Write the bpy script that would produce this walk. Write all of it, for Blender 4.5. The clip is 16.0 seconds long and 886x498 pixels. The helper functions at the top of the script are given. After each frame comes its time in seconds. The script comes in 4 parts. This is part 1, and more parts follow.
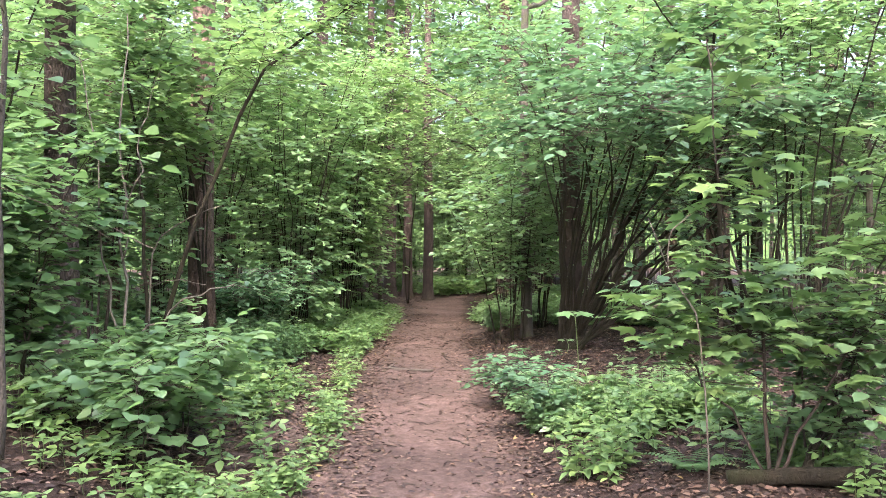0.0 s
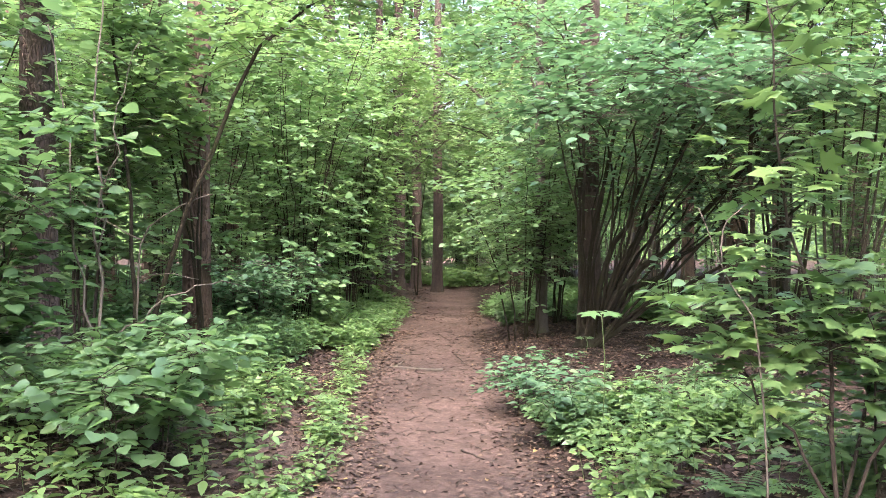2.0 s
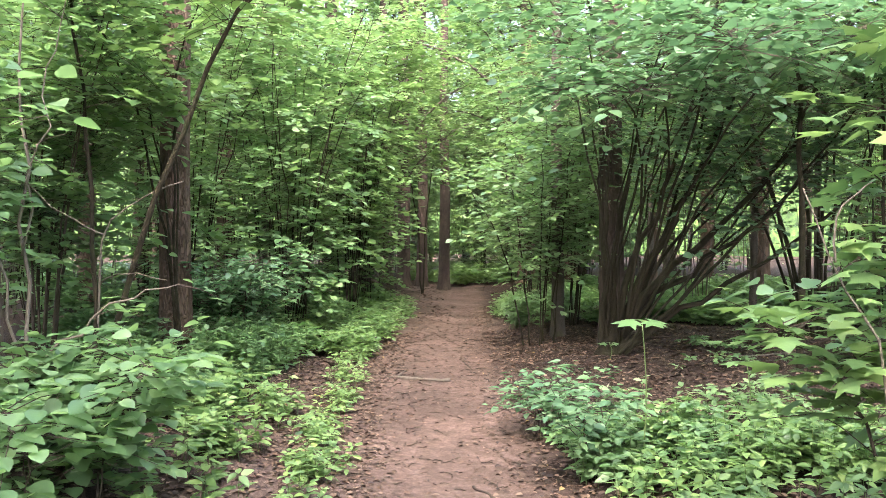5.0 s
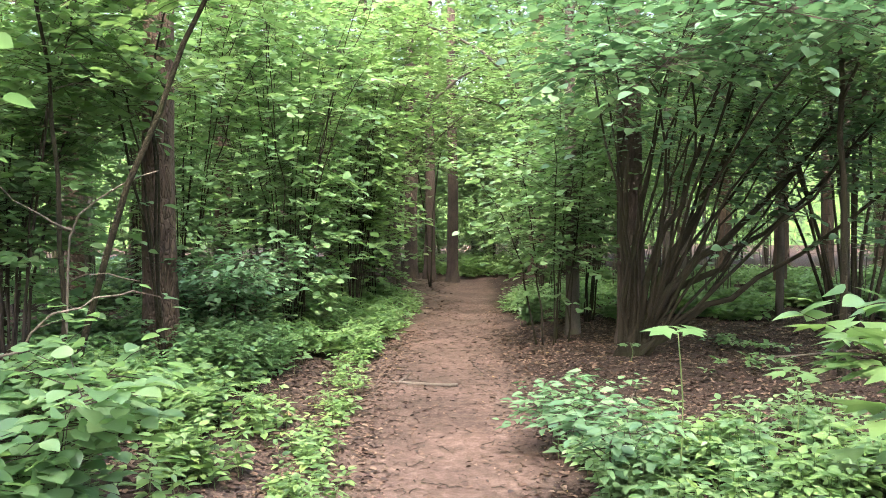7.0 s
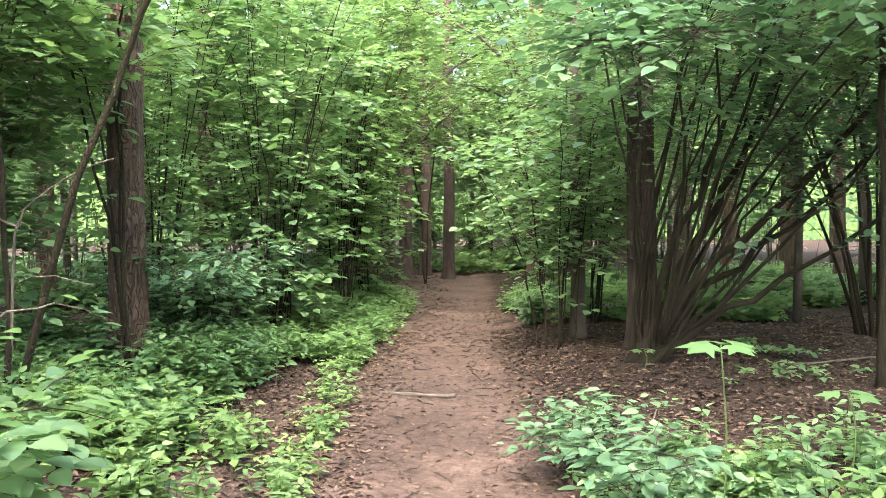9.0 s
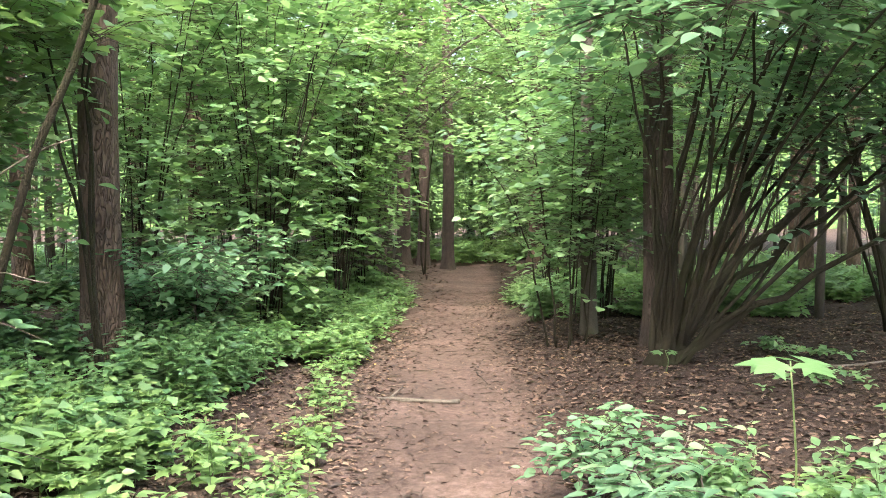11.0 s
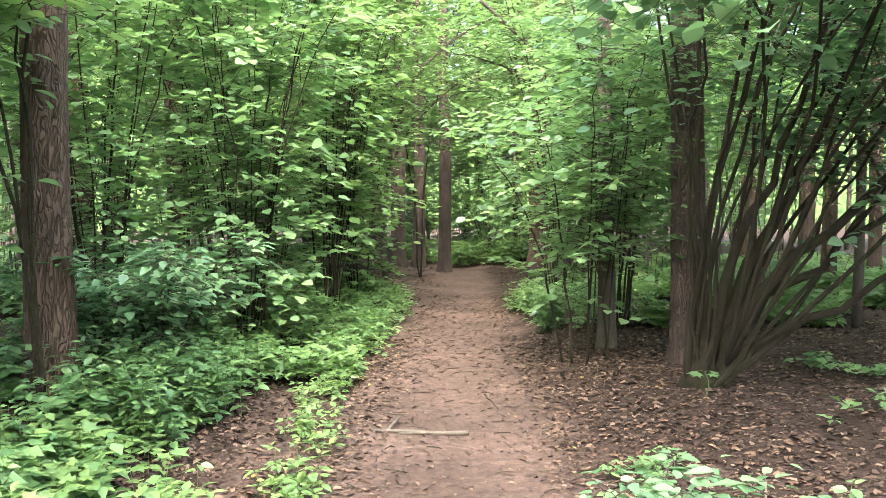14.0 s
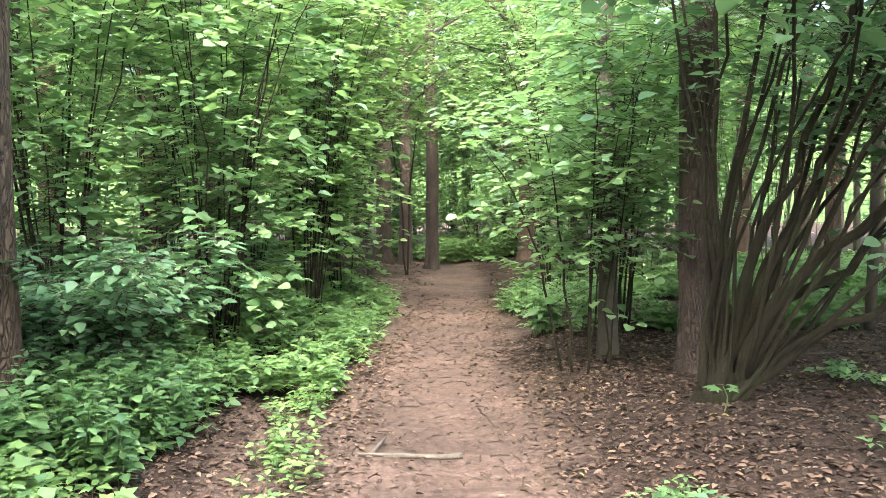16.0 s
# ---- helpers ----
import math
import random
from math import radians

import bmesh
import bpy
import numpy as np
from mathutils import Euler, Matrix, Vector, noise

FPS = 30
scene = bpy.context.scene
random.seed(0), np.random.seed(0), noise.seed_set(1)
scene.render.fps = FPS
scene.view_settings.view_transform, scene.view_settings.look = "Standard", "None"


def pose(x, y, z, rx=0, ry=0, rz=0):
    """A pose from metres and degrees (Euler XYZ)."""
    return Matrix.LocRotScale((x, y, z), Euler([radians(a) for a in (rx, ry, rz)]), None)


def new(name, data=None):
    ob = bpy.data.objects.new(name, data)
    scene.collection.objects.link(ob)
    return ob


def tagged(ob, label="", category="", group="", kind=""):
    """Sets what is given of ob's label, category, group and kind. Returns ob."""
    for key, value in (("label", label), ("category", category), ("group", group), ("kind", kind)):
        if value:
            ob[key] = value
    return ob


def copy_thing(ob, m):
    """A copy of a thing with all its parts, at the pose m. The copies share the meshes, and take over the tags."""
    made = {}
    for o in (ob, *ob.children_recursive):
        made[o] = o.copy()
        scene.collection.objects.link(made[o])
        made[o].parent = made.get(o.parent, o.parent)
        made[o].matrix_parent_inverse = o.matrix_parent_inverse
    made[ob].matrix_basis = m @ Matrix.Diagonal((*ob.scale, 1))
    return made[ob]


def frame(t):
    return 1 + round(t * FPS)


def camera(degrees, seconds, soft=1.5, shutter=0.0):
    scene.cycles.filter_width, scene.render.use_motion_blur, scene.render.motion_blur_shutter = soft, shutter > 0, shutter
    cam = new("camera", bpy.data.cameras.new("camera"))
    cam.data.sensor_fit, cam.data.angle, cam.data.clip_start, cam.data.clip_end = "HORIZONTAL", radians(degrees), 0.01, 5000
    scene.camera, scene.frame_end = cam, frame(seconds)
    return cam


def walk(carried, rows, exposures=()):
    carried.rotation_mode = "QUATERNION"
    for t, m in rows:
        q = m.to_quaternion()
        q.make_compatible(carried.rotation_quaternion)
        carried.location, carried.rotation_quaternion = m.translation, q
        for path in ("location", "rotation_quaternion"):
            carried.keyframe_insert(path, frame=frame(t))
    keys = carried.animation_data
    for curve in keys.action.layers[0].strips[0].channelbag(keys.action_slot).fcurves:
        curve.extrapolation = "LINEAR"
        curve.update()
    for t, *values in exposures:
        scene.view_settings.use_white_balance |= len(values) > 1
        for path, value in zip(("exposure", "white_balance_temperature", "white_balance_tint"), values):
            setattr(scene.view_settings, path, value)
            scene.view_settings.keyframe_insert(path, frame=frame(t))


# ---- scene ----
cam = camera(54.4, 16.0, soft=0.8)
METRES, EYE, TILT, LEAN, TURN = 5.6, 1.5, 0.0, 0.0, 0.0
ROWS = [
    (0.0, 0.0, 0.0, 0.0, -0.0, 0.0, -0.0),
    (0.5, -0.0102, 0.0305, 0.0014, -0.45, -0.04, -0.42),
    (1.0, -0.0143, 0.0568, 0.0017, -0.52, -0.22, -0.55),
    (1.5, -0.0113, 0.0884, 0.0006, -0.17, -0.29, -0.38),
    (2.0, -0.0043, 0.1221, 0.0034, 0.6, -0.68, -0.15),
    (2.5, -0.0074, 0.1465, 0.0015, 0.79, -0.79, -0.26),
    (3.0, -0.0167, 0.1777, 0.0023, 0.52, -0.9, -0.27),
    (3.5, -0.0173, 0.2077, 0.0033, 0.5, -0.93, -0.21),
    (4.0, -0.0084, 0.2435, 0.001, 0.96, -0.86, -0.15),
    (6.5, -0.0063, 0.4129, 0.0031, 1.14, -1.42, -0.09),
    (7.0, -0.0037, 0.4429, 0.0054, 1.67, -1.61, 0.26),
    (7.5, -0.0095, 0.4745, 0.0036, 1.76, -1.75, 0.36),
    (8.0, -0.0172, 0.5101, 0.0054, 1.73, -1.91, 0.33),
    (8.5, -0.014, 0.543, 0.0049, 1.63, -1.91, 0.37),
    (9.0, -0.0083, 0.5769, 0.0065, 1.39, -1.99, 0.28),
    (11.5, -0.0242, 0.7213, 0.0081, 1.15, -2.84, 0.13),
    (12.0, -0.0286, 0.7496, 0.0062, 1.06, -2.84, -0.06),
    (12.5, -0.0403, 0.781, 0.0079, 0.55, -2.67, -0.12),
    (13.0, -0.0435, 0.8092, 0.0075, 0.44, -2.69, -0.01),
    (13.5, -0.0409, 0.842, 0.0056, 0.68, -2.7, 0.04),
    (14.0, -0.0399, 0.8702, 0.0078, 0.71, -2.8, 0.28),
    (14.5, -0.045, 0.8974, 0.0068, -0.07, -2.71, 0.26),
    (15.0, -0.0555, 0.9256, 0.0092, -0.79, -2.83, 0.24),
    (15.5, -0.0547, 0.9516, 0.0087, -0.8, -3.04, 0.23),
    (16.0, -0.0459, 0.983, 0.0102, -0.22, -3.17, 0.35),
]
walk(cam, [(t, pose(0, 0, EYE, TILT, LEAN, TURN) @ pose(METRES * x, METRES * y, METRES * z, 90 + pitch, roll, yaw)) for t, x, y, z, yaw, pitch, roll in ROWS],
     exposures=[(0.0, 3.35, 6400, 26), (7.0, 3.5, 6650, 15), (13.0, 3.75, 6600, 13), (16.0, 3.9, 6450, 12)])

# ---------------- light ----------------
world = bpy.data.worlds.new("overcast_sky")
scene.world = world
world.use_nodes = True
wn = world.node_tree.nodes
sky = wn.new("ShaderNodeTexSky")
sky.sky_type = "NISHITA"
sky.sun_disc = False
sky.sun_elevation, sky.sun_rotation = math.radians(52), math.radians(188)
sky.air_density, sky.dust_density, sky.ozone_density = 1.0, 5.0, 0.6
world.node_tree.links.new(sky.outputs[0], wn["Background"].inputs[0])
wn["Background"].inputs[1].default_value = 0.15
sun = new("sun", bpy.data.lights.new("sun", "SUN"))
sun.data.energy, sun.data.angle, sun.data.color = 1.3, math.radians(70), (1.0, 0.97, 0.94)
sun.matrix_world = pose(0, -20, 40, 38, 0, -8)

rng = np.random.default_rng(7)
random.seed(7)


# ---------------- materials ----------------
def node_material(name):
    m = bpy.data.materials.new(name)
    m.use_nodes = True
    nt = m.node_tree
    return m, nt, nt.nodes, nt.nodes["Principled BSDF"]


def ramp(nt, source, stops):
    r = nt.nodes.new("ShaderNodeValToRGB")
    el = r.color_ramp.elements
    while len(el) < len(stops):
        el.new(0.5)
    for e, (p, c) in zip(el, stops):
        e.position, e.color = p, (*c, 1)
    nt.links.new(source, r.inputs[0])
    return r.outputs[0]


def noise(nt, scale, detail=4, vector=None, rough=0.55):
    n = nt.nodes.new("ShaderNodeTexNoise")
    n.inputs["Scale"].default_value, n.inputs["Detail"].default_value = scale, detail
    n.inputs["Roughness"].default_value = rough
    if vector is not None:
        nt.links.new(vector, n.inputs["Vector"])
    return n.outputs["Fac"]


def mixed(nt, fac, a, b, blend="MIX"):
    m = nt.nodes.new("ShaderNodeMix")
    m.data_type, m.blend_type = "RGBA", blend
    for socket, v in ((m.inputs["Factor"], fac), (m.inputs["A"], a), (m.inputs["B"], b)):
        if isinstance(v, bpy.types.NodeSocket):
            nt.links.new(v, socket)
        elif isinstance(v, tuple):
            socket.default_value = (*v, 1)
        else:
            socket.default_value = v
    return m.outputs["Result"]


def bump(nt, height, strength, distance, bsdf):
    b = nt.nodes.new("ShaderNodeBump")
    b.inputs["Strength"].default_value, b.inputs["Distance"].default_value = strength, distance
    nt.links.new(height, b.inputs["Height"])
    nt.links.new(b.outputs[0], bsdf.inputs["Normal"])


def coords(nt, scale=(1, 1, 1)):
    t = nt.nodes.new("ShaderNodeTexCoord")
    mp = nt.nodes.new("ShaderNodeMapping")
    mp.inputs["Scale"].default_value = scale
    nt.links.new(t.outputs["Object"], mp.inputs["Vector"])
    return mp.outputs[0]


def leaf_material(name, dark, mid, light, through_colour, gloss=0.42, sheer=0.4):
    m, nt, nodes, bsdf = node_material(name)
    geo = nodes.new("ShaderNodeNewGeometry")
    col = ramp(nt, geo.outputs["Random Per Island"], [(0.0, dark), (0.45, mid), (0.93, light), (1.0, (light[0] * 1.15, light[1] * 1.05, light[2]))])
    patch = noise(nt, 1.1, 3, coords(nt))
    col = mixed(nt, 0.55, col, ramp(nt, patch, [(0.3, (0.6, 0.66, 0.62)), (0.7, (1.25, 1.2, 1.0))]), "MULTIPLY")
    vein = noise(nt, 60, 2, coords(nt))
    nt.links.new(col, bsdf.inputs["Base Color"])
    bsdf.inputs["Roughness"].default_value = gloss
    bsdf.inputs["Specular IOR Level"].default_value = 0.6
    bump(nt, vein, 0.25, 0.004, bsdf)
    tr = nodes.new("ShaderNodeBsdfTranslucent")
    nt.links.new(mixed(nt, 0.5, col, through_colour), tr.inputs[0])
    mix = nodes.new("ShaderNodeMixShader")
    mix.inputs[0].default_value = sheer
    nt.links.new(bsdf.outputs[0], mix.inputs[1])
    nt.links.new(tr.outputs[0], mix.inputs[2])
    nt.links.new(mix.outputs[0], nodes["Material Output"].inputs[0])
    return m


def bark_material(name, dark, light, stretch, scale, depth, moss=None):
    m, nt, nodes, bsdf = node_material(name)
    v = coords(nt, (1, 1, stretch))
    vor = nodes.new("ShaderNodeTexVoronoi")
    vor.feature = "DISTANCE_TO_EDGE"
    vor.inputs["Scale"].default_value = scale
    warp = nodes.new("ShaderNodeTexNoise")
    warp.inputs["Scale"].default_value = 9
    nt.links.new(v, warp.inputs["Vector"])
    nt.links.new(mixed(nt, 0.3, v, warp.outputs["Color"]), vor.inputs["Vector"])
    crack = ramp(nt, vor.outputs["Distance"], [(0.0, (0, 0, 0)), (0.16, (1, 1, 1))])
    col = mixed(nt, noise(nt, 14, 6, v), dark, light)
    col = mixed(nt, crack, mixed(nt, 0.28, col, (0.012, 0.009, 0.008)), col)
    col = mixed(nt, 0.6, col, ramp(nt, noise(nt, 1.3, 4, coords(nt)), [(0.35, (0.55, 0.55, 0.55)), (0.68, (1.35, 1.3, 1.25))]), "MULTIPLY")
    if moss:
        col = mixed(nt, ramp(nt, noise(nt, 3.2, 5, coords(nt)), [(0.52, (0, 0, 0)), (0.68, (0.7, 0.7, 0.7))]), col, moss)
    nt.links.new(col, bsdf.inputs["Base Color"])
    bsdf.inputs["Roughness"].default_value = 0.9
    bsdf.inputs["Specular IOR Level"].default_value = 0.25
    bump(nt, crack, 0.9, depth, bsdf)
    return m


LEAF = leaf_material("hazel_leaf", (0.08, 0.16, 0.08), (0.135, 0.24, 0.125), (0.20, 0.315, 0.165), (0.26, 0.46, 0.11), 0.31, 0.48)
LEAF_BRIGHT = leaf_material("young_leaf", (0.085, 0.17, 0.075), (0.13, 0.235, 0.10), (0.185, 0.30, 0.125), (0.25, 0.42, 0.09), 0.35, 0.43)
# hazel leaf in darker tones: the big crown's shade is in the colour
LEAF_DARK = leaf_material("shaded_hazel_leaf", (0.055, 0.12, 0.08), (0.085, 0.17, 0.105), (0.12, 0.215, 0.13), (0.15, 0.32, 0.08), 0.30, 0.44)
LEAF_HERB = leaf_material("herb_leaf", (0.065, 0.14, 0.065), (0.105, 0.205, 0.085), (0.155, 0.265, 0.11), (0.16, 0.33, 0.085), 0.36, 0.36)
LEAF_LIME = leaf_material("lime_herb_leaf", (0.095, 0.175, 0.07), (0.135, 0.235, 0.085), (0.19, 0.30, 0.105), (0.2, 0.36, 0.085), 0.40, 0.36)
LEAF_COOL = leaf_material("bluish_leaf", (0.078, 0.155, 0.090), (0.115, 0.21, 0.118), (0.16, 0.265, 0.15), (0.14, 0.32, 0.11), 0.27, 0.34)
BARK_PINE = bark_material("pine_bark", (0.06, 0.041, 0.030), (0.17, 0.118, 0.088), 0.22, 27, 0.025)
BARK_DARK = bark_material("dark_bark", (0.04, 0.03, 0.025), (0.12, 0.09, 0.075), 0.28, 30, 0.02)
# bark tones lowered to hold the shade under the crown; moss over them
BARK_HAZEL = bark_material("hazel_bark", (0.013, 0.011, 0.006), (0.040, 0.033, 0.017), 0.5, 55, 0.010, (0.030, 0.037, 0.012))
BARK_GREY = bark_material("grey_bark", (0.05, 0.045, 0.036), (0.125, 0.11, 0.09), 0.6, 40, 0.005, (0.07, 0.085, 0.035))
TWIG = bark_material("twig_bark", (0.03, 0.023, 0.018), (0.09, 0.07, 0.053), 0.4, 70, 0.003)
DEAD = bark_material("dead_wood", (0.10, 0.085, 0.068), (0.23, 0.20, 0.165), 0.3, 60, 0.003)
STALK = leaf_material("green_stalk", (0.06, 0.10, 0.03), (0.08, 0.13, 0.04), (0.11, 0.16, 0.05), (0.1, 0.2, 0.03), 0.5, 0.1)


def litter_material():
    m, nt, nodes, bsdf = node_material("dead_leaf")
    geo = nodes.new("ShaderNodeNewGeometry")
    col = ramp(nt, geo.outputs["Random Per Island"], [(0.0, (0.02, 0.012, 0.009)), (0.5, (0.052, 0.028, 0.016)), (0.78, (0.10, 0.060, 0.038)), (0.99, (0.16, 0.112, 0.078)), (1.0, (0.26, 0.19, 0.05))])
    nt.links.new(col, bsdf.inputs["Base Color"])
    bsdf.inputs["Roughness"].default_value = 0.8
    return m


LITTER = litter_material()


# ---------------- the lie of the land ----------------
def path_mid(y):
    return -0.12 + 0.10 * np.sin(y * 0.35) + 0.012 * np.clip(y - 12, 0, 14)


def path_half(y):
    return np.interp(y, [0, 5, 10, 18, 24, 27], [0.56, 0.58, 0.70, 0.62, 0.62, 0.45])


def land(x, y):
    x, y = np.asarray(x, float), np.asarray(y, float)
    d = x - path_mid(y)
    left = np.clip((-d - 1.0) / 2.2, 0, 1)
    right = np.clip((d - 0.6) / 1.2, 0, 1)
    fade = np.clip((y + 4) / 8, 0, 1) * np.clip((40 - y) / 14, 0, 1)
    z = fade * (0.32 * left * left * (3 - 2 * left) + 0.17 * right * right * (3 - 2 * right))
    z = z + 0.035 * np.sin(x * 1.7 + 0.6 * y) * np.sin(y * 1.1) + 0.007 * np.sin(x * 5.1 + y * 2.3) * np.sin(y * 4.3 - x)
    z = z - 0.03 * np.clip(1 - np.abs(d) / path_half(y), 0, 1)
    return z


# ---------------- mesh helpers ----------------
def link_mesh(name, verts, faces, material, parent=None, label="", smooth=False):
    me = bpy.data.meshes.new(name)
    me.from_pydata(verts, [], faces)
    me.materials.append(material)
    if smooth:
        me.shade_smooth()
    ob = new(name, me)
    if parent is not None:
        ob.parent = parent
    return tagged(ob, label)


def array_mesh(name, verts, faces, material, parent=None, label=""):
    """verts n x 3 and faces m x k as arrays."""
    me = bpy.data.meshes.new(name)
    n, (m, k) = len(verts), faces.shape
    me.vertices.add(n)
    me.vertices.foreach_set("co", np.ascontiguousarray(verts, dtype=np.float32).ravel())
    me.loops.add(m * k)
    me.loops.foreach_set("vertex_index", np.ascontiguousarray(faces, dtype=np.int32).ravel())
    me.polygons.add(m)
    me.polygons.foreach_set("loop_start", np.arange(0, m * k, k, dtype=np.int32))
    me.update(calc_edges=True)
    me.materials.append(material)
    ob = new(name, me)
    if parent is not None:
        ob.parent = parent
    return tagged(ob, label)


def tube(points, radii, sides=8, rough=0.0):
    """A closed tapered tube through the points: verts, faces."""
    p = np.array(points, float)
    r = np.array(radii, float)
    t = np.gradient(p, axis=0)
    t /= np.linalg.norm(t, axis=1)[:, None] + 1e-9
    ref = np.array([0.37, 0.93, 0.05])
    u = np.cross(t, ref)
    u /= np.linalg.norm(u, axis=1)[:, None] + 1e-9
    w = np.cross(t, u)
    a = np.linspace(0, 2 * np.pi, sides, endpoint=False)
    wob = 1 + rough * rng.normal(0, 1, (len(p), sides))
    v = p[:, None] + (r[:, None] * wob)[:, :, None] * (np.cos(a)[None, :, None] * u[:, None] + np.sin(a)[None, :, None] * w[:, None])
    faces = []
    for i in range(len(p) - 1):
        for j in range(sides):
            k = (j + 1) % sides
            faces.append((i * sides + j, i * sides + k, (i + 1) * sides + k, (i + 1) * sides + j))
    faces.append(tuple(range(sides))[::-1])
    faces.append(tuple((len(p) - 1) * sides + j for j in range(sides)))
    return [tuple(q) for q in v.reshape(-1, 3)], faces


def joined(tubes):
    verts, faces = [], []
    for v, f in tubes:
        o = len(verts)
        verts += v
        faces += [tuple(i + o for i in q) for q in f]
    return verts, faces


def bent(points, n=14, jitter=0.0):
    """A smooth curve through a few points, as n points."""
    p = np.array(points, float)
    s = np.linspace(0, len(p) - 1, n)
    out = []
    for q in s:
        i = min(int(q), len(p) - 2)
        f = q - i
        a, b, c, d = p[max(i - 1, 0)], p[i], p[i + 1], p[min(i + 2, len(p) - 1)]
        out.append(0.5 * ((2 * b) + (c - a) * f + (2 * a - 5 * b + 4 * c - d) * f * f + (3 * b - a - 3 * c + d) * f ** 3))
    out = np.array(out)
    if jitter:
        out[1:-1] += rng.normal(0, jitter, (n - 2, 3))
    return out


# leaf outlines: half widths along the midrib, folded a little; one unit long
def outline(stations, fold=0.13, droop=0.12):
    """stations: (y, half width) from stalk to tip. Returns verts and triangles."""
    v, f = [(0, 0, 0)], []
    for y, w in stations:
        v += [(-w, y, fold * w * 2 - droop * y * y), (0, y, -droop * y * y), (w, y, fold * w * 2 - droop * y * y)]
    v.append((0, 1, -droop))
    f += [(0, 2, 1), (0, 3, 2)]
    for i in range(len(stations) - 1):
        a, b = 1 + 3 * i, 4 + 3 * i
        f += [(a, a + 1, b + 1), (a, b + 1, b), (a + 1, a + 2, b + 2), (a + 1, b + 2, b + 1)]
    a, e = 1 + 3 * (len(stations) - 1), len(v) - 1
    f += [(a, a + 1, e), (a + 1, a + 2, e)]
    return np.array(v, float), np.array(f)


ROUND = outline([(0.07, 0.20), (0.25, 0.37), (0.47, 0.42), (0.68, 0.35), (0.86, 0.17)])
OVAL = outline([(0.10, 0.15), (0.34, 0.28), (0.66, 0.20), (0.86, 0.09)])
DRY = outline([(0.25, 0.27), (0.65, 0.24)], 0.22, 0.2)
FAR = outline([(0.45, 0.40)])
LOBES = [(0, 0), (-0.16, -0.02), (-0.50, 0.10), (-0.30, 0.26), (-0.58, 0.58), (-0.24, 0.56), (-0.16, 0.72), (0, 1.0),
         (0.16, 0.72), (0.24, 0.56), (0.58, 0.58), (0.30, 0.26), (0.50, 0.10), (0.16, -0.02)]
MAPLE = (np.array([(0, 0.35, -0.02)] + [(x, y, -0.25 * x * x - 0.1 * y * y) for x, y in LOBES]),
         np.array([(0, i + 1, (i + 1) % 14 + 1)[::-1] for i in range(14)]))


def leaf_arrays(pos, along, normal, size, shape):
    """Leaves at pos, pointing along, facing normal."""
    tv, tf = shape
    y = along / (np.linalg.norm(along, axis=1)[:, None] + 1e-9)
    x = np.cross(y, normal)
    x /= np.linalg.norm(x, axis=1)[:, None] + 1e-9
    z = np.cross(x, y)
    m = np.stack([x, y, z], axis=1) * size[:, None, None]
    v = pos[:, None] + np.einsum("vk,nkj->nvj", tv, m)
    f = tf[None] + (np.arange(len(pos)) * len(tv))[:, None, None]
    return v.reshape(-1, 3), f.reshape(-1, 3)


def spray_leaves(origin, heading, length, count, size, shape, tilt=0.26, droop=0.18):
    """Flat sprays: along each twig the leaves stand out to both sides. Returns verts, faces and the twigs' end points."""
    n = len(origin)
    h = heading / np.linalg.norm(heading, axis=1)[:, None]
    s = (np.arange(count) + 0.7) / count
    pos = origin[:, None] + h[:, None] * (length[:, None] * s[None])[:, :, None]
    pos[:, :, 2] -= droop * length[:, None] * (s ** 2)[None]
    side = np.where(np.arange(count) % 2 == 0, 1.0, -1.0)
    ang = side[None] * rng.uniform(0.5, 1.25, (n, count))
    ang[:, -1] *= 0.15
    c, q = np.cos(ang), np.sin(ang)
    along = np.stack([h[:, None, 0] * c - h[:, None, 1] * q, h[:, None, 0] * q + h[:, None, 1] * c, h[:, None, 2] * 0.4 - rng.uniform(-0.05, 0.32, (n, count))], axis=2)
    normal = rng.normal(0, tilt, (n, count, 3)) + np.array([0, 0, 1.0])
    sz = size * rng.uniform(0.6, 1.2, (n, count))
    pos = pos + rng.normal(0, 0.02, pos.shape)
    return leaf_arrays(pos.reshape(-1, 3), along.reshape(-1, 3), normal.reshape(-1, 3), sz.ravel(), shape)


def twig_tubes(origin, heading, length, radius=0.0035, droop=0.22):
    out = []
    for o, h, l in zip(origin, heading, length):
        h = h / np.linalg.norm(h)
        pts = [o + h * l * s - np.array([0, 0, droop * l * s * s]) for s in (0, 0.5, 1)]
        out.append(tube(pts, [radius, radius * 0.7, radius * 0.3], 3))
    return joined(out)


def empty_at(name, x, y, z=None):
    ob = new(name)
    ob.empty_display_size = 0.1
    ob.location = (x, y, float(land(x, y)) if z is None else z)
    return ob


